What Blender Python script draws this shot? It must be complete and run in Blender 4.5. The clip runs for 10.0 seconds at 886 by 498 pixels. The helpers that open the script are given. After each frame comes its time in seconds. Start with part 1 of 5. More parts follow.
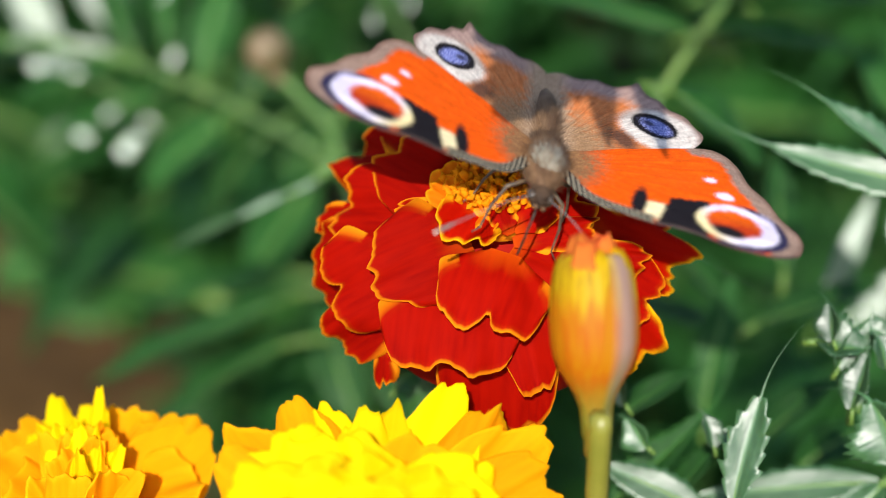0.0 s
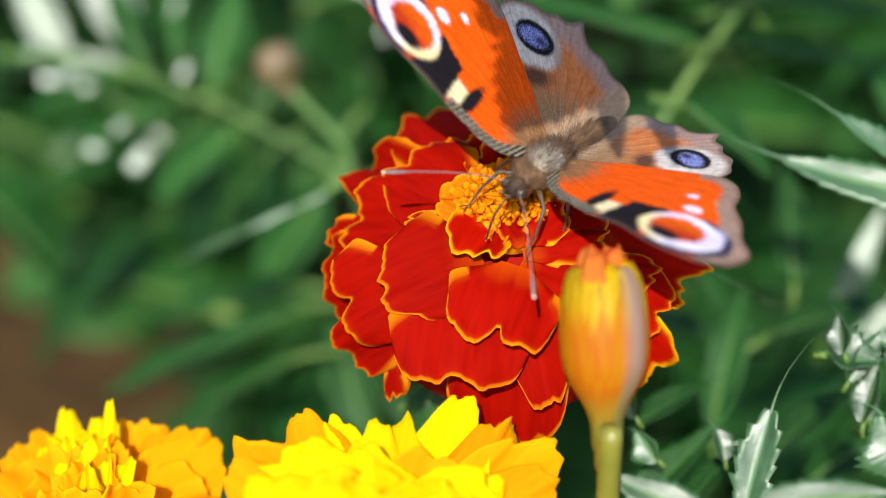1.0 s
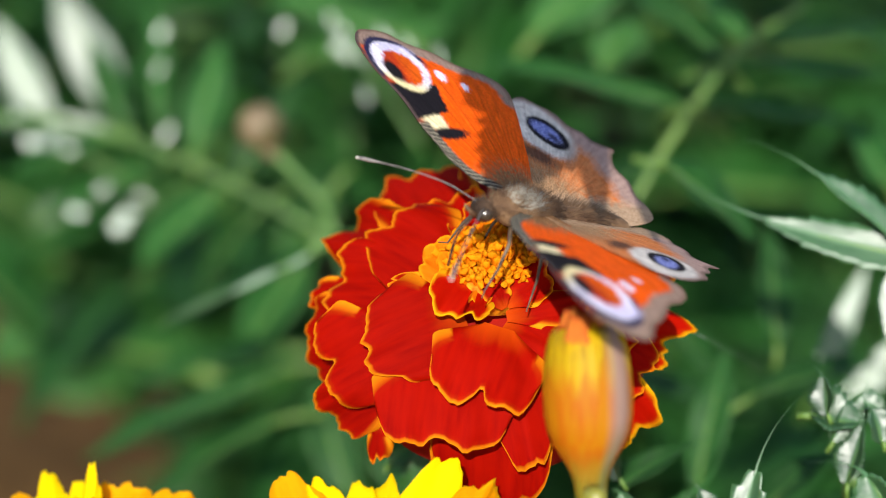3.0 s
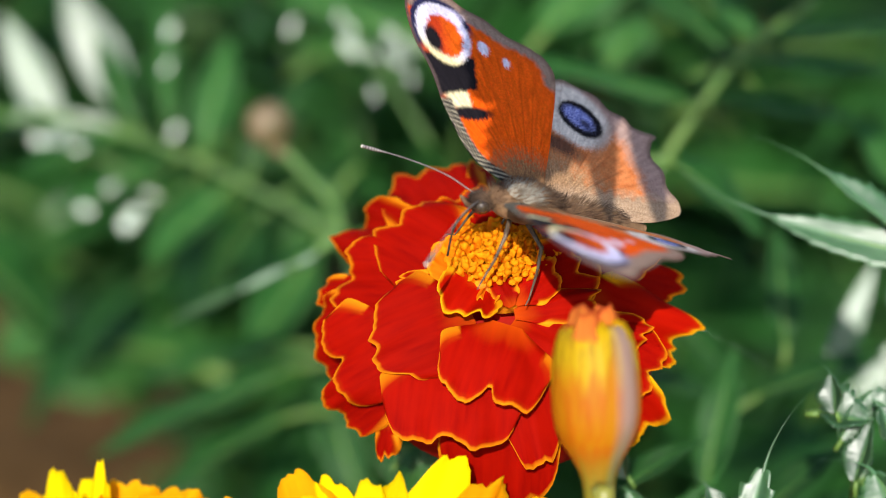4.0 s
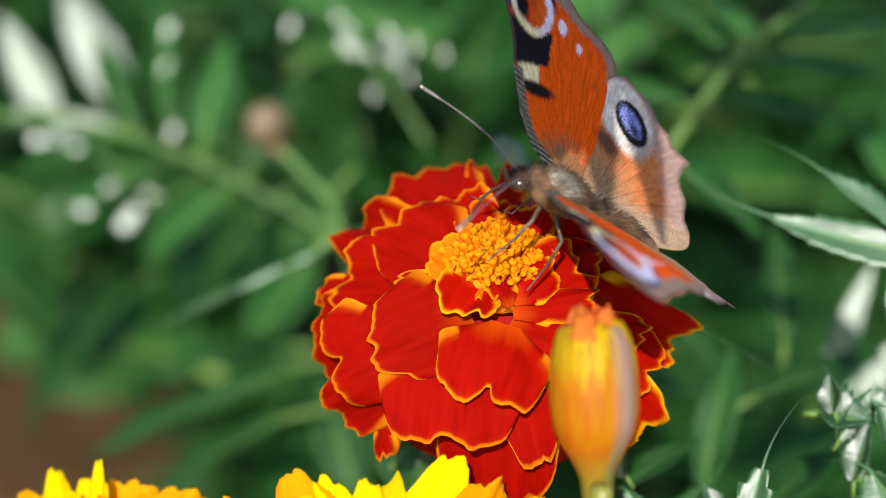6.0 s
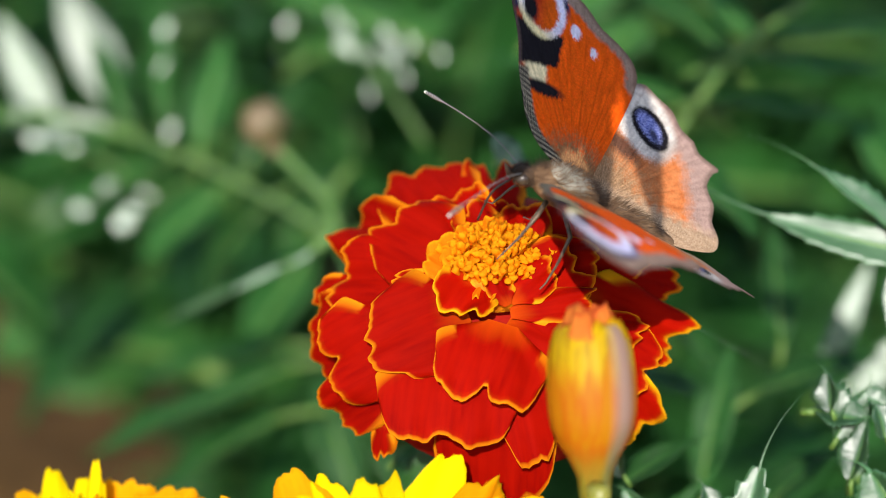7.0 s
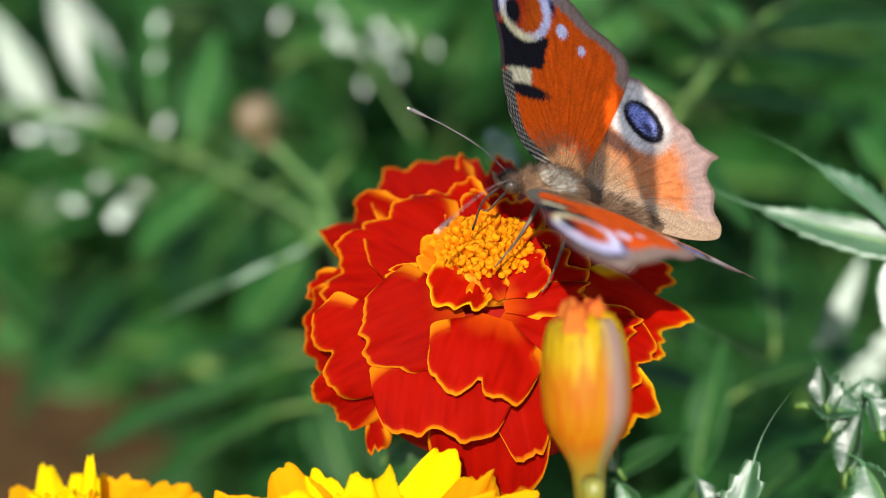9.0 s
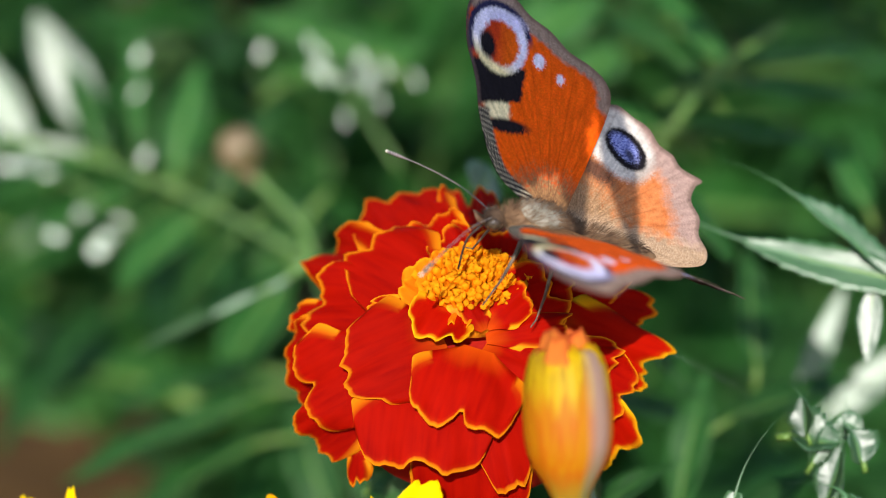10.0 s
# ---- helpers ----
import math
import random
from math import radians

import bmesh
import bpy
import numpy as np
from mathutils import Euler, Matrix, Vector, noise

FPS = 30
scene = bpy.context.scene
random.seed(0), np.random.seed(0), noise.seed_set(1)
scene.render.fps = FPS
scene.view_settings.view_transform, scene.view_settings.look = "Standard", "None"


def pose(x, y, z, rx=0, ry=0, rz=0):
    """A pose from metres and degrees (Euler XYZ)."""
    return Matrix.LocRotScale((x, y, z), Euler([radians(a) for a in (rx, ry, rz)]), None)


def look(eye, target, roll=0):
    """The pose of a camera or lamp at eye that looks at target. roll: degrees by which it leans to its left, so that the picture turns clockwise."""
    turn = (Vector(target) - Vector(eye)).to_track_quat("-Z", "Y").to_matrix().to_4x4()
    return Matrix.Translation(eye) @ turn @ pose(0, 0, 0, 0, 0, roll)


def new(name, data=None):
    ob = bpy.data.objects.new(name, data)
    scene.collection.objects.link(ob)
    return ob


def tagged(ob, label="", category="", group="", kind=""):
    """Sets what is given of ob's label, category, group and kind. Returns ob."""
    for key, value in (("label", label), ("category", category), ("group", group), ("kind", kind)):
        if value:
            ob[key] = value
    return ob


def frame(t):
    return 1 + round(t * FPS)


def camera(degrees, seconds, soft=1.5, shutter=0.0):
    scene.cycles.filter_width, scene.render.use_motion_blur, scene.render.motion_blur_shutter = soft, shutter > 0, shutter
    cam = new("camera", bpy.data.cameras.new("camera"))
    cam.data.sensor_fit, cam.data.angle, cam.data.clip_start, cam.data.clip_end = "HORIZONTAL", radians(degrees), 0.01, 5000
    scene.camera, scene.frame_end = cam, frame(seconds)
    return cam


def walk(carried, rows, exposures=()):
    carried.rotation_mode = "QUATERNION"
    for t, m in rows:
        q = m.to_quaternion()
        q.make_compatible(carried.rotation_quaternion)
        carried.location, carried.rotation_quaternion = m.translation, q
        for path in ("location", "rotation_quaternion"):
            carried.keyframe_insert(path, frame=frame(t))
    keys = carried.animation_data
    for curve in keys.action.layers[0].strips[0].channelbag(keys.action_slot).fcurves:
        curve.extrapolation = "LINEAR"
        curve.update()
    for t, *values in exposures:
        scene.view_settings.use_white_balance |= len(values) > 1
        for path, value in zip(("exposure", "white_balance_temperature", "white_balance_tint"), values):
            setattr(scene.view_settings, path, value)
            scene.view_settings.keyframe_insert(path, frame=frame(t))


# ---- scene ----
# All lengths below are in millimetres of the real plants unless a name says metres; MM turns them into metres.
MM = 0.001
SLOPE = radians(30)
RIGHT = Vector((1, 0, 0))
UP = Vector((0, math.sin(SLOPE), math.cos(SLOPE)))
NEAR = Vector((0, -math.cos(SLOPE), math.sin(SLOPE)))
HEART = Vector((0, 0, 0.30))            # height of the flower heads over the soil


def way(u, v, w):
    """A direction given along the tilted axes: right, up the slope, towards the viewer."""
    return RIGHT * u + UP * v + NEAR * w


def spot(u, v, w):
    """A place in metres from millimetres along the tilted axes, counted from the middle of the flowers."""
    return HEART + way(u, v, w) * MM


# ---- camera ----
cam = camera(25.0, 10.0, soft=0.75, shutter=0.4)
cam.data.dof.use_dof = True
cam.data.dof.focus_distance = 0.223
cam.data.dof.aperture_fstop = 10.5
EYE = spot(0, 0, 237)
walk(cam, [
    (0, pose(*EYE, 57.931, -0.124, 0.062)),
    (0.5, pose(*EYE, 58.003, 0.100, 0.241)),
    (1, pose(*EYE, 58.300, 0.065, 0.286)),
    (1.5, pose(*EYE, 58.919, 0.006, 0.085)),
    (2, pose(*EYE, 59.663, -0.152, -0.151)),
    (3.5, pose(*EYE, 60.081, 0.031, -0.158)),
    (4, pose(*EYE, 60.004, 0.057, -0.002)),
    (4.5, pose(*EYE, 60.034, 0.013, -0.019)),
    (5, pose(*EYE, 60.009, 0.000, -0.039)),
    (5.5, pose(*EYE, 60.000, 0.000, -0.000)),
    (7, pose(*EYE, 59.972, 0.053, -0.146)),
    (7.5, pose(*EYE, 59.837, -0.023, -0.219)),
    (8, pose(*EYE, 59.638, 0.052, -0.342)),
    (8.5, pose(*EYE, 59.566, 0.033, -0.291)),
    (9, pose(*EYE, 59.807, 0.094, -0.377)),
    (9.5, pose(*EYE, 60.215, -0.036, -0.567)),
    (10, pose(*EYE, 60.708, -0.164, -0.829)),
])

# ---- light ----
SUN = way(-0.08, 0.20, 0.97).normalized()
world = bpy.data.worlds.new("sky")
scene.world = world
world.use_nodes = True
wn = world.node_tree
sky = wn.nodes.new("ShaderNodeTexSky")
sky.sky_type = "NISHITA"
sky.sun_disc = False
sky.sun_elevation = math.asin(SUN.z)
sky.sun_rotation = math.atan2(SUN.x, SUN.y)
wn.links.new(sky.outputs[0], wn.nodes["Background"].inputs[0])
wn.nodes["Background"].inputs[1].default_value = 0.165
lamp = bpy.data.lights.new("sun", "SUN")
lamp.energy, lamp.angle, lamp.color = 4.5, radians(0.5), (1.0, 0.95, 0.88)
sun = new("sun", lamp)
sun.matrix_world = look(HEART + SUN * 2, HEART)
scene.view_settings.exposure = 0.45


# ---- materials ----
def material(name, rough=0.5, spec=0.5, sheen=0.0):
    m = bpy.data.materials.new(name)
    m.use_nodes = True
    n, l = m.node_tree.nodes, m.node_tree.links
    b = n["Principled BSDF"]
    b.inputs["Roughness"].default_value = rough
    b.inputs["Specular IOR Level"].default_value = spec
    b.inputs["Sheen Weight"].default_value = sheen
    return m, n, l, b


def mixed(n, l, fac, a, b):
    """A colour mix; a and b are colours or sockets."""
    x = n.new("ShaderNodeMix")
    x.data_type = "RGBA"
    for i, v in ((6, a), (7, b)):
        if isinstance(v, tuple):
            x.inputs[i].default_value = (*v, 1)
        else:
            l.new(v, x.inputs[i])
    if isinstance(fac, float):
        x.inputs[0].default_value = fac
    else:
        l.new(fac, x.inputs[0])
    return x.outputs[2]


def grain(n, l, scale, detail=3.0, coords="Object", stretch=(1, 1, 1)):
    tc, mp, t = n.new("ShaderNodeTexCoord"), n.new("ShaderNodeMapping"), n.new("ShaderNodeTexNoise")
    mp.inputs["Scale"].default_value = stretch
    l.new(tc.outputs[coords], mp.inputs[0])
    l.new(mp.outputs[0], t.inputs["Vector"])
    t.inputs["Scale"].default_value, t.inputs["Detail"].default_value = scale, detail
    return t.outputs["Fac"]


def ramp(n, l, fac, lo, hi, a=(0, 0, 0), b=(1, 1, 1)):
    r = n.new("ShaderNodeValToRGB")
    r.color_ramp.elements[0].position, r.color_ramp.elements[1].position = lo, hi
    r.color_ramp.elements[0].color, r.color_ramp.elements[1].color = (*a, 1), (*b, 1)
    l.new(fac, r.inputs[0])
    return r.outputs[0]


def relief(n, l, b, height, strength, distance):
    k = n.new("ShaderNodeBump")
    k.inputs["Strength"].default_value, k.inputs["Distance"].default_value = strength, distance
    l.new(height, k.inputs["Height"])
    l.new(k.outputs[0], b.inputs["Normal"])


def thin(n, l, b, colour, share):
    """Lets part of the light through, as petals and leaves do."""
    t, x = n.new("ShaderNodeBsdfTranslucent"), n.new("ShaderNodeMixShader")
    if isinstance(colour, tuple):
        t.inputs[0].default_value = (*colour, 1)
    else:
        l.new(colour, t.inputs[0])
    x.inputs[0].default_value = share
    l.new(b.outputs[0], x.inputs[1])
    l.new(t.outputs[0], x.inputs[2])
    l.new(x.outputs[0], n["Material Output"].inputs[0])


def channels(n, l, name):
    a, s = n.new("ShaderNodeAttribute"), n.new("ShaderNodeSeparateColor")
    a.attribute_name = name
    l.new(a.outputs["Color"], s.inputs[0])
    return s.outputs


def petal_material(name, deep, bright, rim, heel, share):
    m, n, l, b = material(name, 0.7, 0.04)
    c = channels(n, l, "shape")
    info = n.new("ShaderNodeObjectInfo")
    veins = grain(n, l, 260.0, 4.0, "Object", (5.0, 0.6, 1.0))
    blot = grain(n, l, 140.0, 2.0)
    col = mixed(n, l, ramp(n, l, veins, 0.22, 0.85), deep, bright)
    col = mixed(n, l, ramp(n, l, blot, 0.45, 0.8), col, bright)
    col = mixed(n, l, c[1], heel, col)
    col = mixed(n, l, c[0], col, rim)
    h = n.new("ShaderNodeHueSaturation")
    mr = n.new("ShaderNodeMapRange")
    mr.inputs["To Min"].default_value, mr.inputs["To Max"].default_value = 0.86, 1.12
    l.new(info.outputs["Random"], mr.inputs[0])
    l.new(mr.outputs[0], h.inputs["Value"])
    l.new(col, h.inputs["Color"])
    l.new(h.outputs[0], b.inputs["Base Color"])
    relief(n, l, b, veins, 0.14, 0.0003)
    thin(n, l, b, h.outputs[0], share)
    return m


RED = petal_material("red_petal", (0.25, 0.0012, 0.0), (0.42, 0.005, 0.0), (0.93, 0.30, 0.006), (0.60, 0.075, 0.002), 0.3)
# RED as lit: sunlight on petal and rim is mixed into these colours
RED_SUNNY = petal_material("red_petal_sunlit_edge", (0.36, 0.003, 0.0), (0.48, 0.007, 0.0), (0.95, 0.50, 0.006), (0.66, 0.09, 0.003), 0.35)
ORANGE = petal_material("orange_petal", (0.80, 0.17, 0.003), (0.88, 0.26, 0.004), (0.92, 0.36, 0.006), (0.74, 0.12, 0.003), 0.4)
FLORET = petal_material("floret", (0.86, 0.27, 0.004), (0.92, 0.38, 0.006), (0.95, 0.46, 0.010), (0.86, 0.24, 0.004), 0.45)
YELLOW = petal_material("yellow_petal", (0.94, 0.64, 0.001), (0.97, 0.78, 0.002), (0.97, 0.72, 0.002), (0.93, 0.48, 0.001), 0.45)
GOLD = petal_material("golden_petal", (0.92, 0.36, 0.002), (0.95, 0.47, 0.003), (0.95, 0.50, 0.004), (0.90, 0.30, 0.002), 0.45)


def leaf_material(name, dark, light, rough, share, spec=0.5, crease=0.0):
    m, n, l, b = material(name, rough, spec)
    c = channels(n, l, "shape")
    info = n.new("ShaderNodeObjectInfo")
    blot = grain(n, l, 9.0, 4.0)
    fine = grain(n, l, 60.0, 3.0)
    col = mixed(n, l, ramp(n, l, blot, 0.35, 0.7), dark, light)
    col = mixed(n, l, c[0], col, tuple(min(1.0, 1.5 * x + 0.02) for x in light))
    h = n.new("ShaderNodeHueSaturation")
    mr = n.new("ShaderNodeMapRange")
    mr.inputs["To Min"].default_value, mr.inputs["To Max"].default_value = 0.6, 1.25
    l.new(info.outputs["Random"], mr.inputs[0])
    l.new(mr.outputs[0], h.inputs["Value"])
    l.new(col, h.inputs["Color"])
    l.new(h.outputs[0], b.inputs["Base Color"])
    relief(n, l, b, fine, 0.25, 0.00003)
    if crease:
        # soft blisters between the side veins, which break up the sheen
        b.inputs["Coat Weight"].default_value, b.inputs["Coat Roughness"].default_value = 0.15, 0.35
        k = n.new("ShaderNodeBump")
        k.inputs["Strength"].default_value, k.inputs["Distance"].default_value = crease, 0.0008
        l.new(grain(n, l, 2.2, 2.0, "Object", (1.0, 2.4, 1.0)), k.inputs["Height"])
        l.new(k.outputs[0], b.inputs["Normal"])
    thin(n, l, b, h.outputs[0], share)
    return m


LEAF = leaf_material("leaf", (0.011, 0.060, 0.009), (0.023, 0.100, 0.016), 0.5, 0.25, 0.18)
# glossy, and paler than LEAF: part of the sun's sheen sits in the base colour
LEAF_PALE = leaf_material("leaf_glossy_sunlit", (0.022, 0.080, 0.024), (0.045, 0.125, 0.042), 0.41, 0.18, 0.85, 0.12)
LEAF_LUSH = leaf_material("leaf_lush", (0.020, 0.090, 0.013), (0.042, 0.155, 0.021), 0.45, 0.35)


def plain(name, a, b2, rough, scale, spec=0.4, bump=0.2, dist=0.0003, share=0.0, coords="Object"):
    m, n, l, b = material(name, rough, spec)
    g = grain(n, l, scale, 4.0, coords)
    col = mixed(n, l, ramp(n, l, g, 0.35, 0.68), a, b2)
    l.new(col, b.inputs["Base Color"])
    relief(n, l, b, g, bump, dist)
    if share:
        thin(n, l, b, col, share)
    return m


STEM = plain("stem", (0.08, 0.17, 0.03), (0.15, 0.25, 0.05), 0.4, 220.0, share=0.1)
# shaded twin of STEM, with the shade put into its colour
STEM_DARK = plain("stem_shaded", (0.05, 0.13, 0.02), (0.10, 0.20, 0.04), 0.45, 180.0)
SOIL = plain("soil", (0.042, 0.023, 0.008), (0.095, 0.052, 0.018), 0.95, 55.0, 0.1, 1.0, 0.006)
CHITIN = plain("chitin", (0.02, 0.014, 0.01), (0.06, 0.04, 0.028), 0.45, 900.0)
LEGS = plain("leg_scales", (0.05, 0.032, 0.02), (0.13, 0.085, 0.05), 0.5, 1200.0)
FUR = plain("fur", (0.09, 0.045, 0.022), (0.24, 0.14, 0.07), 0.7, 500.0, 0.3)
FUR_DARK = plain("fur_dark", (0.035, 0.02, 0.012), (0.10, 0.06, 0.035), 0.7, 500.0, 0.2)
FUR_PALE = plain("fur_pale", (0.20, 0.18, 0.13), (0.36, 0.33, 0.26), 0.6, 500.0, 0.4)
EYE_GLOSS = plain("compound_eye", (0.03, 0.02, 0.015), (0.07, 0.05, 0.03), 0.2, 2500.0, 0.7)
WHITE_TIP = plain("club_tip", (0.6, 0.55, 0.45), (0.75, 0.7, 0.6), 0.5, 2000.0)
DISC = plain("floret_bed", (0.62, 0.14, 0.004), (0.85, 0.30, 0.008), 0.6, 900.0, 0.1, 0.8, 0.0006)
BED = plain("petal_bed", (0.22, 0.004, 0.001), (0.40, 0.008, 0.001), 0.7, 300.0, 0.1)
SILK = plain("silk", (0.7, 0.7, 0.7), (0.85, 0.85, 0.85), 0.2, 500.0)


def wing_material():
    m, n, l, b = material("wing_scales", 0.75, 0.04)
    a = n.new("ShaderNodeAttribute")
    a.attribute_name = "scales"
    g = grain(n, l, 3600.0, 2.0)
    v = n.new("ShaderNodeHueSaturation")
    mr = n.new("ShaderNodeMapRange")
    mr.inputs["From Min"].default_value, mr.inputs["From Max"].default_value = 0.3, 0.7
    mr.inputs["To Min"].default_value, mr.inputs["To Max"].default_value = 0.86, 1.12
    l.new(g, mr.inputs[0])
    l.new(mr.outputs[0], v.inputs["Value"])
    l.new(a.outputs["Color"], v.inputs["Color"])
    l.new(v.outputs[0], b.inputs["Base Color"])
    relief(n, l, b, g, 0.2, 0.00004)
    thin(n, l, b, v.outputs[0], 0.12)
    return m


WING = wing_material()


# ---- building helpers ----
def part(name, bm, mat, parent, label=""):
    me = bm if isinstance(bm, bpy.types.Mesh) else bpy.data.meshes.new(name)
    if not isinstance(bm, bpy.types.Mesh):
        bm.to_mesh(me)
        bm.free()
    if not me.materials:
        me.materials.append(mat)
    for p in me.polygons:
        p.use_smooth = True
    ob = new(name, me)
    ob.parent = parent
    return tagged(ob, label)


def empty(name, place, label, category, group="", kind=""):
    ob = new(name)
    ob.empty_display_size = 0.005
    ob.location = place
    return tagged(ob, label, category, group, kind)


def mesh_from(name, verts, faces, attr=None, values=None):
    me = bpy.data.meshes.new(name)
    me.from_pydata(verts, [], faces)
    if attr:
        a = me.color_attributes.new(attr, "FLOAT_COLOR", "POINT")
        a.data.foreach_set("color", np.asarray(values, dtype=np.float32).ravel())
    me.update()
    return me


def tube(bm, points, radii, sides=8, close=True):
    """A round, tapering stalk through the points."""
    rings, up = [], None
    pts = [Vector(p) for p in points]
    for i, p in enumerate(pts):
        d = (pts[min(i + 1, len(pts) - 1)] - pts[max(i - 1, 0)]).normalized()
        if up is None:
            up = d.orthogonal().normalized()
        up = (up - d * up.dot(d)).normalized()
        side = d.cross(up)
        rings.append([bm.verts.new(p + (up * math.cos(a) + side * math.sin(a)) * radii[i])
                      for a in (2 * math.pi * k / sides for k in range(sides))])
    for r, s in zip(rings, rings[1:]):
        for k in range(sides):
            bm.faces.new((r[k], r[(k + 1) % sides], s[(k + 1) % sides], s[k]))
    if close:
        bm.faces.new(rings[0][::-1])
        bm.faces.new(rings[-1])
    return bm


def bend(points, steps=8):
    """A smooth line through a few points (Catmull-Rom)."""
    p = [Vector(q) for q in points]
    p = [2 * p[0] - p[1]] + p + [2 * p[-1] - p[-2]]
    out = []
    for i in range(1, len(p) - 2):
        for k in range(steps):
            t = k / steps
            a, b, c, d = p[i - 1:i + 3]
            out.append(0.5 * (2 * b + (c - a) * t + (2 * a - 5 * b + 4 * c - d) * t * t + (3 * b - a - 3 * c + d) * t ** 3))
    return out + [p[-2]]


def stalk(name, points, r0, r1, mat, parent=None, label="", sides=8):
    pts = bend(points)
    k = len(pts) - 1
    base = parent.matrix_world.translation if parent else Vector()
    if parent:
        base = parent.location
    return part(name, tube(bmesh.new(), [p - base for p in pts], [r0 + (r1 - r0) * i / k for i in range(k + 1)], sides), mat, parent, label)


def lathe(profile, sides=24, wob=None):
    """Radius and height pairs turned round z; wob(angle, i) scales the radius."""
    bm = bmesh.new()
    rings = []
    for i, (r, z) in enumerate(profile):
        rings.append([bm.verts.new((r * (wob(a, i) if wob else 1) * math.cos(a), r * (wob(a, i) if wob else 1) * math.sin(a), z))
                      for a in (2 * math.pi * k / sides for k in range(sides))])
    for r, s in zip(rings, rings[1:]):
        for k in range(sides):
            bm.faces.new((r[k], r[(k + 1) % sides], s[(k + 1) % sides], s[k]))
    bm.faces.new(rings[0][::-1])
    bm.faces.new(rings[-1])
    return bm


def basis(o, y, z):
    """A pose at o with its y axis along y and its z axis as near z as can be."""
    y = Vector(y).normalized()
    z = Vector(z)
    z = (z - y * z.dot(y)).normalized()
    x = y.cross(z)
    m = Matrix((x, y, z)).transposed().to_4x4()
    m.translation = o
    return m


# ---- setting ----
def soil_ground():
    verts, faces, n = [], [], 90
    for j in range(n + 1):
        for i in range(n + 1):
            s, t = i / n * 2 - 1, j / n * 2 - 1
            x, y = 60 * s * abs(s) ** 2.2 + s * 0.5, 60 * t * abs(t) ** 2.2 + t * 0.5 + 0.3
            p = Vector((x, y, 0))
            z = 0.02 * noise.noise(p * 9) + 0.009 * noise.noise(p * 40) + 0.005 * noise.noise(p * 90)
            verts.append((x, y, z - 0.01))
    for j in range(n):
        for i in range(n):
            a = j * (n + 1) + i
            faces.append((a, a + 1, a + n + 2, a + n + 1))
    ob = part("ground", mesh_from("ground", verts, faces), SOIL, None)
    return tagged(ob, "bare brown garden soil under the marigolds", "soil", kind="structure")


soil_ground()


# ---- leaves ----
def leaflet_mesh(name, teeth, fold, curl, awn, seed, wave=0.05, blunt=0.0):
    """A lance-shaped leaflet of unit length and width with hooked teeth, folded along its midrib, with thickness."""
    rnd = random.Random(seed)
    ns, nq = teeth * 5, 4
    top, val = [], []
    big = [rnd.uniform(0.6, 1.3) for _ in range(teeth + 1)]
    for i in range(ns + 1):
        s = i / ns
        body = 0.5 * (math.sin(math.pi * min(1, s * 0.95 + 0.04) ** 0.85) ** 0.8)
        body += blunt * 0.5 * (max(0.0, 1 - abs(s - 0.62) / 0.38) ** 0.4 - body / 0.5 * 0.8)
        saw = (i % 5) / 5.0
        for j in range(-nq, nq + 1):
            q = j / nq
            out = abs(q) ** 3
            half = body * (0.86 + (0.22 + 0.25 * blunt) * saw * big[i // 5] * out)
            if i == ns:
                half = 0.012
            sway = 0.05 * math.sin(s * 4 + seed)
            x = q * half + sway
            y = s + 0.03 * saw * out
            z = fold * abs(q) * half - curl * s * s + wave * math.sin(11 * s + seed + 2 * q) * q * q
            top.append((x, y, z))
            val.append((max(0.0, 1 - abs(q) * 6.0) + 0.35 * max(0.0, abs(q) * 6 - 5), s, rnd.random(), 1))
    w = 2 * nq + 1
    k = len(top)
    verts = top + [(x, y, z - 0.035) for x, y, z in top]
    val = val * 2
    faces = []
    for i in range(ns):
        for j in range(w - 1):
            a = i * w + j
            faces.append((a, a + 1, a + w + 1, a + w))
            faces.append((k + a, k + a + w, k + a + w + 1, k + a + 1))
        for a, b in ((i * w, (i + 1) * w), ((i + 2) * w - 1, (i + 1) * w - 1)):
            faces.append((a, b, k + b, k + a))
    if awn:
        c = len(verts)
        x0, z0 = 0.05 * math.sin(4 + seed), -curl
        for s in range(9):
            r = 0.05 * (1 - s / 9) ** 3 + 0.005
            for a in range(4):
                verts.append((x0 + r * math.cos(a * 1.57) + awn * 0.012 * s * s, 0.97 + 0.075 * s, z0 + r * math.sin(a * 1.57)))
                val.append((0.6, 1, 0, 1))
        for s in range(8):
            for a in range(4):
                faces.append((c + s * 4 + a, c + s * 4 + (a + 1) % 4, c + s * 4 + 4 + (a + 1) % 4, c + s * 4 + 4 + a))
    return mesh_from(name, verts, faces, "shape", val)


LEAFLETS = {}
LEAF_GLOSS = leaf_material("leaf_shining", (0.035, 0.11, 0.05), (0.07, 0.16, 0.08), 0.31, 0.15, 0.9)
LEAF_MID = leaf_material("leaf_matt", (0.05, 0.13, 0.06), (0.09, 0.19, 0.09), 0.4, 0.2, 0.5)
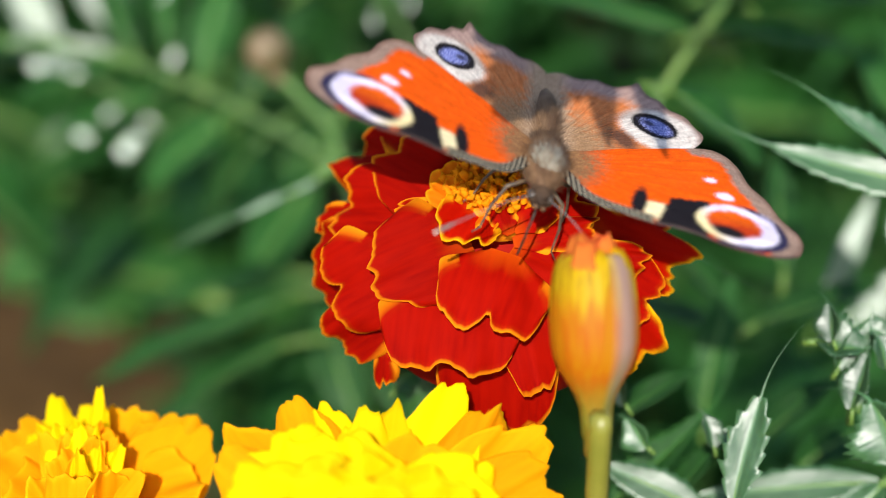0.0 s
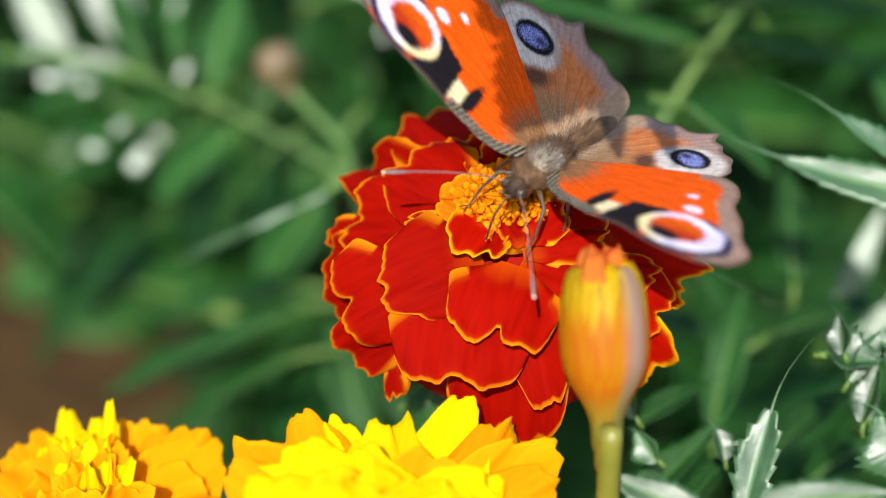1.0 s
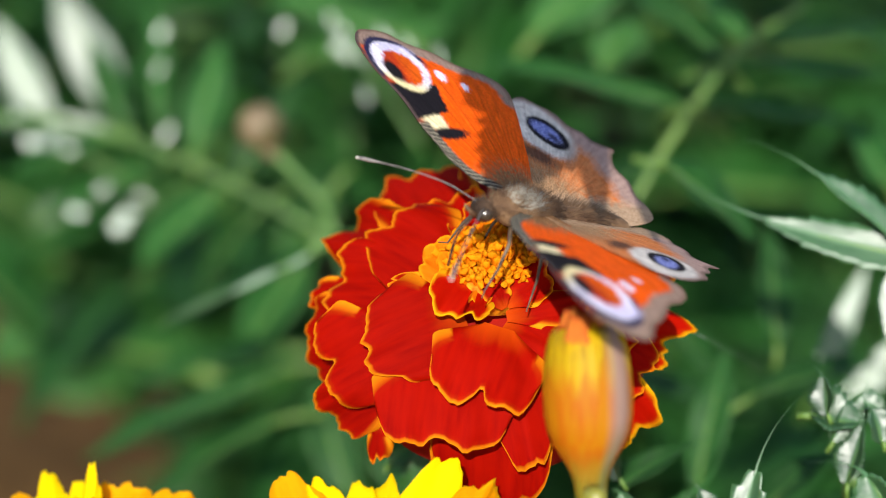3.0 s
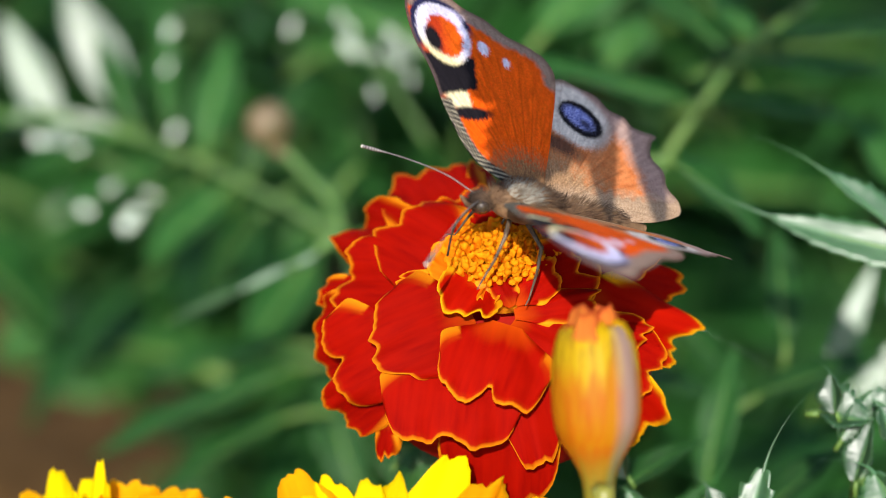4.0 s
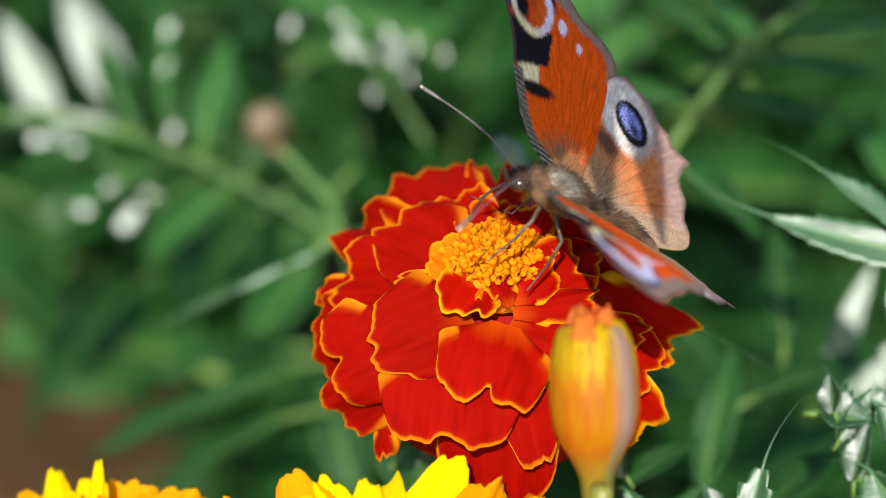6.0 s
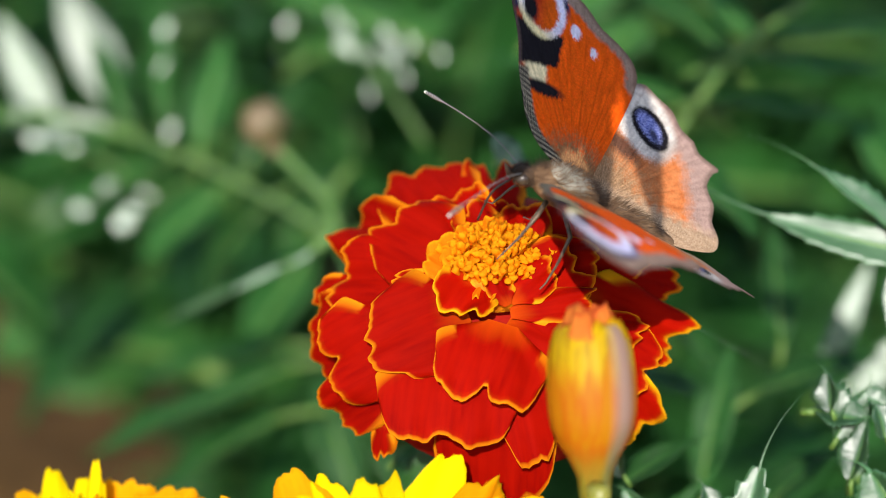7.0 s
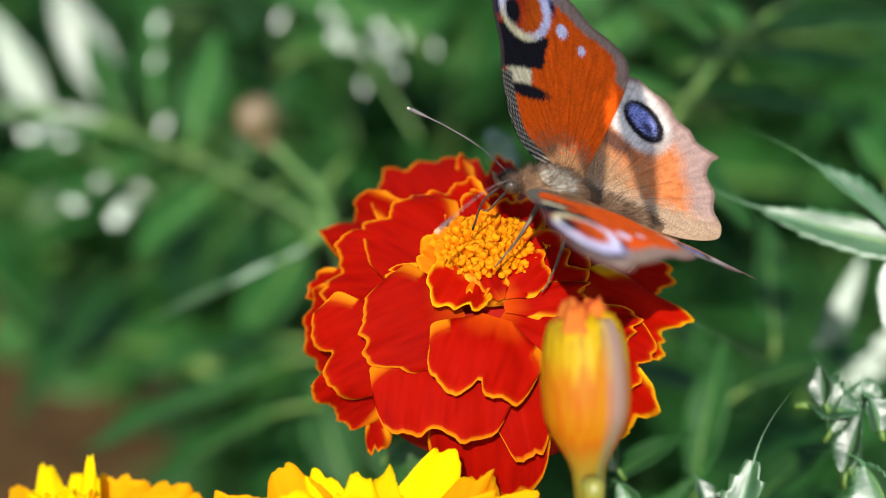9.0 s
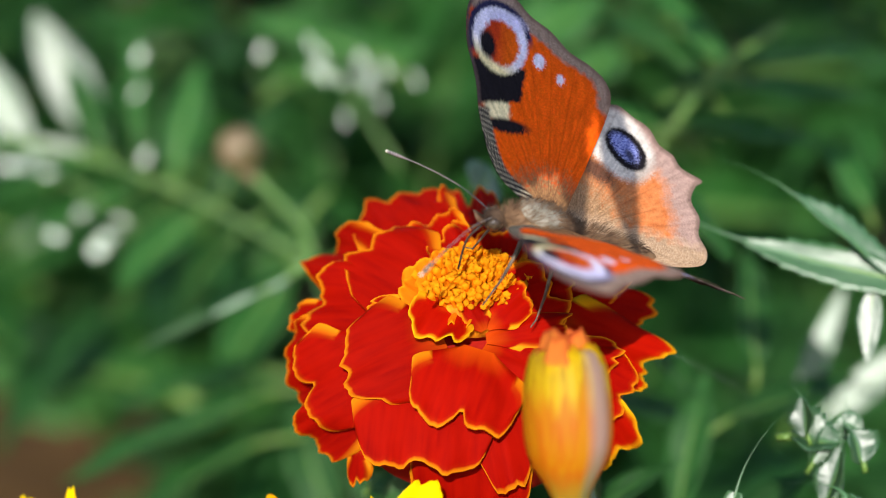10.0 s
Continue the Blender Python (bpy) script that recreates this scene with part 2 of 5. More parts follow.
for key, mat in (("dark", LEAF), ("pale", LEAF_PALE), ("lush", LEAF_LUSH), ("mid", LEAF_MID), ("gloss", LEAF_GLOSS)):
    LEAFLETS[key] = []
    for i in range(7):
        me = leaflet_mesh("leaflet", (11, 13, 9, 15, 10, 9, 8)[i], (0.5, 0.25, 0.7, 0.35, 0.08, 0.12, 0.3)[i], (0.15, 0.3, -0.1, 0.4, 0.05, 0.1, 0.1)[i], (1, 0, -1, 0, 0, 0.6, 0.9)[i], i + 3, 0.012 if i in (4, 5) else 0.05, 0.95 if i == 6 else 0.0)
        me.materials.append(mat)
        LEAFLETS[key].append(me)


def leaflet(parent, p0, p1, normal, width, key="dark", shape=0):
    ob = part("leaflet", LEAFLETS[key][shape], None, parent)
    d = p1 - p0
    m = basis(p0 - parent.location, d, normal)
    ob.matrix_basis = m @ Matrix.Diagonal((width * MM, d.length, width * MM, 1))
    return ob


def leaf(points, label, pairs=5, size=26, width=8, key="dark", facing=(0, 0.6, 0.8), group="marigold leaves", seed=0, terminal=True, r=0.9):
    """A pinnate marigold leaf: a curved rachis with toothed leaflets in pairs and one at its end."""
    rnd = random.Random(seed)
    pts = bend(points, 10)
    thing = empty("marigold_leaf", pts[0], label, "leaf", group)
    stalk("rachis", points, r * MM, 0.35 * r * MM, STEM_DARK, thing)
    n = way(*facing)
    k = len(pts) - 1
    for i in range(pairs):
        f = 0.22 + 0.72 * i / max(1, pairs - 0.0)
        j = min(k - 1, int(f * k))
        p = pts[j].lerp(pts[j + 1], f * k - j)
        d = (pts[j + 1] - pts[j]).normalized()
        side = d.cross(n).normalized()
        for sgn in (-1, 1):
            s = size * MM * (0.75 + 0.5 * math.sin(math.pi * (0.25 + 0.6 * f))) * rnd.uniform(0.75, 1.1)
            out = (side * sgn * rnd.uniform(0.75, 1.0) + d * rnd.uniform(0.5, 0.9) + n * rnd.uniform(-0.25, 0.2)).normalized()
            tilt = n + side * rnd.uniform(-0.45, 0.45) + d * rnd.uniform(-0.35, 0.35)
            leaflet(thing, p, p + out * s, tilt, width * rnd.uniform(0.75, 1.15), key, rnd.randrange(4))
    if terminal:
        d = (pts[-1] - pts[-3]).normalized()
        leaflet(thing, pts[-1], pts[-1] + d * size * MM, n, width, key, rnd.randrange(4))
    return thing


def single_leaf(p0, p1, normal, width, key, label, shape=0, group="marigold leaflets"):
    """One leaflet with its midrib and a short petiole."""
    thing = empty("marigold_leaflet", p0, label, "leaf", group)
    leaflet(thing, p0, p1, way(*normal), width, key, shape)
    n = basis(Vector(), p1 - p0, way(*normal)).to_3x3()
    curl, fold = (0.15, 0.3, -0.1, 0.4, 0.05, 0.1, 0.1)[shape], width * MM
    L = (p1 - p0).length
    pts = [n @ Vector(((0.05 * math.sin(f * 4 + shape + 3)) * fold, f * L, (-curl * f * f) * fold - 0.1 * MM)) for f in (0.02, 0.2, 0.4, 0.6, 0.8, 0.97)]
    part("midrib", tube(bmesh.new(), pts, [w * width * 0.045 * MM for w in (1, 0.9, 0.75, 0.6, 0.4, 0.2)], 6), STEM, thing)
    part("petiole", tube(bmesh.new(), [n @ Vector((0, -0.25 * L, -0.1 * L)), n @ Vector((0, -0.1 * L, -0.03 * L)), n @ Vector((0, 0.03 * L, 0))], [0.07 * width * MM] * 3, 6), STEM, thing)
    return thing


# ---- petals and flower heads ----
def petal_mesh(length, width, arch, ruffle, waves, seed, notch=0.1, heel=0.26, rimw=0.24, dent=0.14, ns=20, nq=28, cup=0.02, tipdrop=0.0):
    """A fan-shaped petal with a waved, lobed outer edge, in millimetres, with real thickness."""
    rnd = random.Random(seed)
    ph = [rnd.uniform(0, 6.28) for _ in range(6)]
    top, val = [], []
    for i in range(ns + 1):
        s = i / ns
        for j in range(nq + 1):
            q = 2 * j / nq - 1
            edge = 0.48 + 0.52 * math.sqrt(max(0.0, 1 - abs(q) ** 2.3)) - notch * math.exp(-((q - 0.15 * math.sin(ph[0])) / dent) ** 2)
            edge += 0.065 * math.sin(4.2 * q + ph[1]) + 0.028 * math.sin(11 * q + ph[2]) + 0.010 * math.sin(19 * q + ph[4]) + 0.009 * math.sin(31 * q + ph[0] + 3 * q * q)
            fan = heel + (1 - heel) * (math.sin(min(1.0, s / 0.78) * math.pi / 2) ** 1.3)
            x = q * width / 2 * fan * (1 + 0.05 * math.sin(9 * s + ph[3]))
            y = s * length * edge
            lip = s ** 2.2
            z = arch * length * math.sin(math.pi * s ** 0.9) - tipdrop * length * s ** 3
            z += cup * width * (abs(q) ** 2) * (0.3 + 0.7 * s) * fan
            z += ruffle * lip * (math.sin(waves * q + ph[4]) + 0.45 * math.sin(2.3 * waves * q + ph[5])) * (0.45 + 0.55 * abs(q))
            z += (0.45 * math.sin(3.2 * q + ph[3]) + 0.10 * math.sin(9.0 * q + ph[1]) + 0.012 * math.sin(24.0 * q + ph[2])) * s * min(1.0, width / 8.0)
            top.append(Vector((x, y, z)))
            gap = min((1 - s) * length * 0.9, (1 - abs(q)) * width / 2 * fan if s > 0.42 else 9)
            val.append((max(0.0, min(1.0, 1.35 * math.exp(-((gap / rimw) ** 2)))) if s > 0.2 else 0.0, min(1.0, max(0.0, (s + 0.10) / 0.42)), s, 1))
    w, k = nq + 1, (ns + 1) * (nq + 1)
    verts = [v * MM for v in top] + [(v - Vector((0, 0, 0.22))) * MM for v in top]
    faces = []
    for i in range(ns):
        for j in range(nq):
            a = i * w + j
            faces.append((a, a + 1, a + w + 1, a + w))
            faces.append((k + a, k + a + w, k + a + w + 1, k + a + 1))
        a, b = i * w, (i + 1) * w
        faces.append((a, b, k + b, k + a))
        a, b = a + nq, b + nq
        faces.append((b, a, k + a, k + b))
    for j in range(nq):
        a = ns * w + j
        faces.append((a, a + 1, k + a + 1, k + a))
    return mesh_from("petal", verts, faces, "shape", val * 2)


class Head:
    """A flower head: its middle, its axis and two directions across it."""

    def __init__(self, name, middle, lean, label, category="flower", group="marigold flowers", turn=0.0):
        self.axis = way(*lean).normalized()
        self.right = (RIGHT - self.axis * RIGHT.dot(self.axis)).normalized()
        self.back = self.axis.cross(self.right)
        self.thing = empty(name, middle, label, category, group)
        self.count = 0

    def point(self, az, r, h):
        a = radians(az)
        return (self.right * (r * math.cos(a)) + self.back * (r * math.sin(a)) + self.axis * h) * MM


def laid_petal(head, foot, tip, facing, width, mat, arch=0.05, ruffle=0.8, waves=5.0, **more):
    """A petal from its foot to the middle of its outer edge, both along the tilted axes from the middle of the head; facing: the way that its upper side looks."""
    head.count += 1
    p0, p1 = way(*foot) * MM, way(*tip) * MM
    me = petal_mesh((p1 - p0).length / MM, width, arch, ruffle, waves, head.count * 7 + int(width), **more)
    ob = part("petal", me, mat, head.thing)
    ob.matrix_basis = basis(p0, p1 - p0, way(*facing))
    return ob


def floret_mesh(seed, length, width):
    """A small rolled floret: a narrow trumpet with a torn lip."""
    rnd = random.Random(seed)
    bm = bmesh.new()
    rings, n = [], 8
    side = rnd.uniform(-0.2, 0.2)
    for i, (f, r) in enumerate(((0, 0.35), (0.4, 0.45), (0.7, 0.8), (0.88, 1.0), (1.0, 0.6), (1.03, 0.08))):
        rings.append([bm.verts.new((r * width / 2 * math.cos(a) * MM + side * f * f * length * MM, r * width / 2 * math.sin(a) * MM,
                                    length * (f + (rnd.uniform(-0.16, 0.16) if i in (3, 4) else 0)) * MM)) for a in (6.2832 * k / n for k in range(n))])
    for r, s in zip(rings, rings[1:]):
        for k in range(n):
            bm.faces.new((r[k], r[(k + 1) % n], s[(k + 1) % n], s[k]))
    me = bpy.data.meshes.new("floret")
    bm.to_mesh(me)
    bm.free()
    a = me.color_attributes.new("shape", "FLOAT_COLOR", "POINT")
    a.data.foreach_set("color", np.array([(max(0, v.co.z / MM / length - 0.7), 1, 0, 1) for v in me.vertices], dtype=np.float32).ravel())
    return me


def florets(head, mat, count, spread, h0, dome, length, width, seed, middle=None, axis=None):
    rnd = random.Random(seed)
    axis = axis or head.axis
    right = (RIGHT - axis * RIGHT.dot(axis)).normalized()
    back = axis.cross(right)
    middle = middle or axis * h0 * MM
    kinds = [floret_mesh(seed + i, length * (0.85 + 0.1 * i), width) for i in range(4)]
    for i in range(count):
        r = spread * math.sqrt((i + 0.5) / count)
        a = radians(i * 137.5)
        out = right * math.cos(a) + back * math.sin(a)
        base = middle + out * r * MM + axis * dome * (1 - (r / spread) ** 2) * MM
        d = axis + out * 0.6 * r / spread + Vector((rnd.uniform(-0.45, 0.45) for _ in range(3)))
        ob = part("floret", kinds[i % 4], mat, head.thing)
        m = basis(base, d.orthogonal(), d)
        ob.matrix_basis = m @ pose(0, 0, 0, 0, 0, rnd.uniform(0, 360)) @ Matrix.Diagonal((rnd.uniform(0.7, 1.3), rnd.uniform(0.7, 1.3), rnd.uniform(0.55, 1.4), 1))


def receptacle(head, radius, low, high, mat):
    """The green cup under the head and the solid core that the petals grow from."""
    bm = lathe([(radius * 0.35 * MM, low * MM), (radius * 0.8 * MM, (low + 3) * MM), (radius * MM, (low + high) / 2 * MM), (radius * 0.8 * MM, (high - 1) * MM), (radius * 0.3 * MM, high * MM)], 16)
    ob = part("receptacle", bm, mat, head.thing)
    ob.matrix_basis = basis(Vector(), head.axis.orthogonal(), head.axis)


# ---- the red marigold ----
def red_marigold():
    h = Head("red_marigold", spot(7.1, -9.1, 0), (0, math.sin(radians(35)), math.cos(radians(35))), "double marigold with velvety red petals edged in orange")
    bed = lathe([(r * MM, z * MM) for r, z in ((5, -12), (14, -8), (18, -3), (17.5, 2), (14, 7), (8, 10), (1, 11))], 40)
    core = part("petal_bed", bed, BED, h.thing, "deep red heart under the petals")
    core.matrix_basis = basis(Vector(), h.axis.orthogonal(), h.axis)
    # from the lowest petals up to the ring round the florets: foot, tip and facing along the tilted axes, width in millimetres
    laid_petal(h, (-0.8, -5.2, 12.8), (-0.8, -19.9, 9.2), (-0.03, -0.73, 0.68), 14.5, RED, notch=0.04, ruffle=0.5)
    laid_petal(h, (2.4, -0.8, 12.5), (5.4, -14.8, 14.4), (0.14, -0.26, 0.96), 10.4, RED, notch=0.05, ruffle=0.6)
    laid_petal(h, (-13.5, -10.2, 7.9), (-14.1, -15.2, 7.1), (-0.47, -0.58, 0.67), 2.9, RED, cup=-0.2, ruffle=0.4)
    laid_petal(h, (-11.6, -4.8, 9.6), (-20.0, -10.3, 5.0), (-0.66, -0.37, 0.65), 8.2, RED, ruffle=0.7)
    laid_petal(h, (-14.2, -0.3, 7.4), (-22.5, -2.1, 1.5), (-0.77, -0.03, 0.64), 11.0, RED, ruffle=0.8)
    laid_petal(h, (-16.7, 4.9, 2.2), (-22.2, 3.3, -0.8), (-0.75, 0.20, 0.62), 4.0, RED, ruffle=0.4)
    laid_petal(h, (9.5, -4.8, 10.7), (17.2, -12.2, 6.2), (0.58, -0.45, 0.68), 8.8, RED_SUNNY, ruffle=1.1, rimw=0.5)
    laid_petal(h, (8.9, -0.9, 11.2), (17.5, -5.3, 9.8), (0.43, 0.04, 0.90), 8.4, RED, ruffle=0.6)
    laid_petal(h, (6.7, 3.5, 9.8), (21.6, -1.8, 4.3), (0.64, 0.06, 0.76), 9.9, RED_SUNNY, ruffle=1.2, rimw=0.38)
    laid_petal(h, (5.2, 6.7, 8.0), (20.6, 3.9, 2.3), (0.59, 0.28, 0.76), 9.3, RED, ruffle=0.9)
    laid_petal(h, (4.6, 8.0, 7.1), (16.9, 9.1, 3.6), (0.36, 0.42, 0.83), 9.9, RED, ruffle=0.7)
    laid_petal(h, (3.4, 8.7, 6.8), (13.9, 13.0, 1.1), (0.30, 0.52, 0.80), 9.3, RED, ruffle=0.7)
    laid_petal(h, (-4.8, 10.0, 5.3), (-10.8, 18.8, -6.9), (-0.31, 0.74, 0.60), 12.8, RED, ruffle=0.8)
    laid_petal(h, (-9.0, 8.7, 4.5), (-19.0, 11.8, -4.2), (-0.59, 0.52, 0.61), 9.5, RED, ruffle=0.9)
    laid_petal(h, (-0.5, 11.3, 4.5), (-0.7, 19.5, -6.7), (-0.02, 0.78, 0.63), 7.6, RED, ruffle=1.0)
    laid_petal(h, (-7.7, 4.9, 9.2), (-19.5, 5.9, 4.7), (-0.43, 0.34, 0.84), 10.8, RED, ruffle=0.7)
    laid_petal(h, (-1.9, 10.0, 6.8), (-6.5, 15.5, 3.4), (-0.11, 0.52, 0.85), 7.6, RED, ruffle=0.8)
    laid_petal(h, (-4.5, 6.8, 9.6), (-13.8, 11.9, 5.3), (-0.24, 0.45, 0.86), 12.4, RED, ruffle=0.6)
    laid_petal(h, (0.1, 10.3, 7.2), (-1.8, 15.1, 4.9), (-0.03, 0.50, 0.87), 4.9, RED, ruffle=0.5)
    laid_petal(h, (-1.2, 9.7, 8.2), (-4.3, 14.0, 6.6), (-0.07, 0.47, 0.88), 5.5, RED, ruffle=0.5)
    laid_petal(h, (2.3, 9.3, 7.9), (3.3, 14.3, 6.1), (0.05, 0.48, 0.88), 6.2, RED, ruffle=0.6)
    laid_petal(h, (3.3, 8.0, 8.4), (8.8, 13.0, 5.5), (0.15, 0.47, 0.87), 8.5, RED, ruffle=0.6)
    laid_petal(h, (3.2, 6.8, 9.3), (11.3, 7.9, 9.3), (0.18, 0.37, 0.91), 7.1, RED, ruffle=0.6)
    laid_petal(h, (-11.6, -0.2, 10.8), (-20.1, -5.0, 8.5), (-0.51, 0.02, 0.86), 12.3, RED, ruffle=0.9)
    laid_petal(h, (-5.5, -2.0, 13.8), (-6.9, -12.8, 17.1), (-0.14, -0.08, 0.99), 15.9, RED, notch=0.05, ruffle=0.6)
    laid_petal(h, (10.1, -0.3, 11.5), (16.1, -0.3, 11.4), (0.30, 0.21, 0.93), 4.8, RED, ruffle=0.7)
    laid_petal(h, (-4.2, 2.4, 13.1), (-15.1, -2.3, 13.9), (-0.26, 0.18, 0.95), 12.6, RED, ruffle=0.7, notch=0.12)
    laid_petal(h, (0.5, 0.8, 13.7), (7.0, -3.0, 16.4), (0.11, 0.18, 0.98), 8.1, RED, ruffle=0.6)
    laid_petal(h, (-7.4, 4.8, 11.8), (-12.6, 4.7, 11.8), (-0.19, 0.31, 0.93), 2.8, RED, ruffle=0.3, cup=0.15)
    laid_petal(h, (-7.4, 5.5, 11.3), (-11.9, 5.7, 11.7), (-0.18, 0.33, 0.93), 2.2, RED, ruffle=0.3, cup=0.15)
    laid_petal(h, (0.8, 3.6, 12.8), (9.3, 7.3, 11.6), (0.13, 0.35, 0.93), 9.6, RED, ruffle=0.6)
    laid_petal(h, (0.8, 1.8, 14.2), (10.6, 3.5, 13.5), (0.16, 0.29, 0.94), 4.4, RED, ruffle=0.6)
    laid_petal(h, (-0.0, 0.7, 14.5), (-3.0, -7.9, 19.2), (-0.05, 0.10, 0.99), 13.2, RED, notch=0.16, dent=0.1, ruffle=0.7)
    laid_petal(h, (0.7, 3.2, 14.4), (5.7, 7.3, 13.3), (0.08, 0.35, 0.93), 5.1, RED, ruffle=0.6)
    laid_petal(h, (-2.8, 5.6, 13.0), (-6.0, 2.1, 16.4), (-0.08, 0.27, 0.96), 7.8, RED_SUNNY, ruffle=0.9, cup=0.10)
    laid_petal(h, (-2.0, 5.2, 13.2), (-2.6, 3.0, 15.6), (-0.03, 0.29, 0.96), 3.1, ORANGE, ruffle=0.7)
    laid_petal(h, (-3.8, 5.1, 13.2), (-5.5, 9.9, 11.0), (-0.07, 0.39, 0.92), 4.0, ORANGE, ruffle=0.6, cup=0.15)
    laid_petal(h, (-5.8, 6.5, 11.4), (-8.5, 8.1, 11.5), (-0.12, 0.36, 0.92), 4.5, ORANGE, ruffle=0.7)
    laid_petal(h, (-5.8, 7.4, 10.8), (-7.1, 10.5, 9.8), (-0.10, 0.40, 0.91), 4.5, ORANGE, ruffle=0.7)
    laid_petal(h, (-2.9, 8.7, 10.4), (-4.3, 11.9, 8.9), (-0.06, 0.43, 0.90), 4.0, ORANGE, ruffle=0.7)
    laid_petal(h, (-0.7, 8.7, 10.5), (-1.4, 12.6, 8.5), (-0.02, 0.44, 0.90), 3.9, ORANGE, ruffle=0.7)
    laid_petal(h, (3.8, 6.8, 11.6), (6.7, 9.6, 10.6), (0.09, 0.39, 0.92), 3.8, ORANGE, ruffle=0.6)
    laid_petal(h, (0.5, 2.7, 14.8), (-1.4, 6.4, 14.4), (-0.02, 0.33, 0.94), 3.3, RED, ruffle=0.4)
    crown = way(0, 0.86, 0.51)
    middle = h.point(118, 1.4, 13.9) - crown * 1.6 * MM
    florets(h, FLORET, 290, 5.5, 0, 2.3, 1.5, 1.0, 5, middle, crown)
    core = part("disc", lathe([(6.2 * MM, -3.0 * MM), (5.8 * MM, -0.4 * MM), (4.6 * MM, 0.5 * MM), (2.4 * MM, 1.2 * MM), (0.4 * MM, 1.4 * MM)], 24), DISC, h.thing, "orange floret bed")
    core.matrix_basis = basis(middle, crown.orthogonal(), crown)
    stalk("stem", [h.thing.location - h.axis * 10 * MM, h.thing.location - h.axis * 30 * MM - UP * 0.02, Vector((0.012, 0.05, 0.15)), Vector((0.02, 0.08, 0.0))], 2.6 * MM, 3.2 * MM, STEM, h.thing)
    return h


red = red_marigold()


# ---- the yellow marigolds in front ----
def standing_petal(h, foot, tip, width, mat, facing, cup=0.08, arch=0.08, ruffle=0.7, tip_point=0.1):
    """A petal of a loose head that rises from its foot to its tip, cupped round the direction that it faces."""
    h.count += 1
    d = (tip - foot) / (1 + tip_point)
    me = petal_mesh(d.length / MM, width, arch, ruffle, 4.0, h.count * 5 + int(width), notch=-tip_point, heel=0.4, rimw=0.35, cup=cup, dent=0.4)
    ob = part("petal", me, mat, h.thing)
    ob.matrix_basis = basis(foot - h.thing.location, d, way(*facing))


def yellow_marigold(middle, lean, label, stem):
    """The cup and the stem of a loose double marigold; its petals follow row by row."""
    h = Head("yellow_marigold", middle, lean, label)
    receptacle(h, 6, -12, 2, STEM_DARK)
    stalk("stem", [h.thing.location - h.axis * 9 * MM, h.thing.location - h.axis * 30 * MM, Vector(stem) + Vector((0, 0, 0.12)), Vector(stem)], 2.4 * MM, 3 * MM, STEM, h.thing)
    return h


def petal_row(h, foot, facing, mat, width, cup, point, tips):
    """Petals that rise from about one foot to several tips."""
    rnd = random.Random(h.count + 5)
    for tip in tips:
        f = (facing[0] + (tip.x - h.thing.location.x) / MM * 0.025 + rnd.uniform(-0.2, 0.2), facing[1] + rnd.uniform(-0.15, 0.15), facing[2])
        standing_petal(h, foot + RIGHT * (tip.x - foot.x) * 0.3, tip, width * rnd.uniform(0.85, 1.15), mat, f, cup, rnd.uniform(0.03, 0.16), rnd.uniform(0.4, 0.9), point)


bright = yellow_marigold(spot(-5.5, -39.9, 29), (0.05, 0.85, 0.5), "bright yellow double marigold in full sun", (-0.012, -0.03, 0.0))
petal_row(bright, spot(-7.8, -39.5, 22), (0, 0.25, 0.95), GOLD, 8.5, 0.14, 0.22, [spot(-17.4, -23.3, 20), spot(6.8, -24.1, 19)])
petal_row(bright, spot(-7.8, -39.5, 22), (0, 0.25, 0.95), GOLD, 11, 0.1, 0.02, [spot(-22.9, -28.0, 22), spot(10.3, -27.7, 21), spot(12.3, -32.4, 24)])
petal_row(bright, spot(-7.7, -39.4, 23), (0, 0.3, 0.95), YELLOW, 8.6, 0.12, 0.06, [spot(-11.9, -25.1, 21), spot(-8.7, -25.1, 22), spot(2.0, -23.2, 20)])
petal_row(bright, spot(-7.7, -39.4, 23), (0, 0.3, 0.95), YELLOW, 6.2, 0.16, 0.2, [spot(-4.9, -24.1, 21), spot(-14.2, -25.6, 22)])
petal_row(bright, spot(-7.6, -39.2, 27), (0, 0.4, 0.9), YELLOW, 12, 0.08, 0.04, [spot(-18.6, -27.4, 27), spot(-13.9, -27.0, 28), spot(-8.4, -27.3, 29), spot(-2.6, -29.6, 28), spot(4.0, -29.9, 27)])
petal_row(bright, spot(-7.6, -39.4, 26), (0, 0.4, 0.9), GOLD, 11, 0.08, 0.04, [spot(-23.4, -30.1, 26), spot(0.5, -28.2, 26)])
petal_row(bright, spot(-7.4, -39.9, 33), (0, 0.6, 0.8), YELLOW, 14, 0.05, 0.0, [spot(-20.6, -30.7, 34), spot(-15.3, -29.3, 36), spot(-9.5, -28.7, 37), spot(-4.4, -29.6, 37), spot(0.4, -30.5, 36), spot(5.6, -31.5, 34)])
petal_row(bright, spot(-7.2, -41.2, 38), (0, 0.75, 0.65), YELLOW, 14, 0.03, 0.0, [spot(-17.3, -30.6, 42), spot(-12.2, -29.0, 44), spot(-7.2, -28.5, 45), spot(-2.3, -29.4, 44), spot(2.7, -30.9, 42)])
golden = yellow_marigold(spot(-42.1, -41.1, 2), (0.1, 0.85, 0.5), "golden yellow marigold with a ruffled centre", (-0.045, 0.0, 0.0))
petal_row(golden, spot(-40.9, -42.3, -4), (0, 0.3, 0.9), GOLD, 10, 0.1, 0.04, [spot(-31.0, -28.5, -2), spot(-52.7, -30.1, -4)])
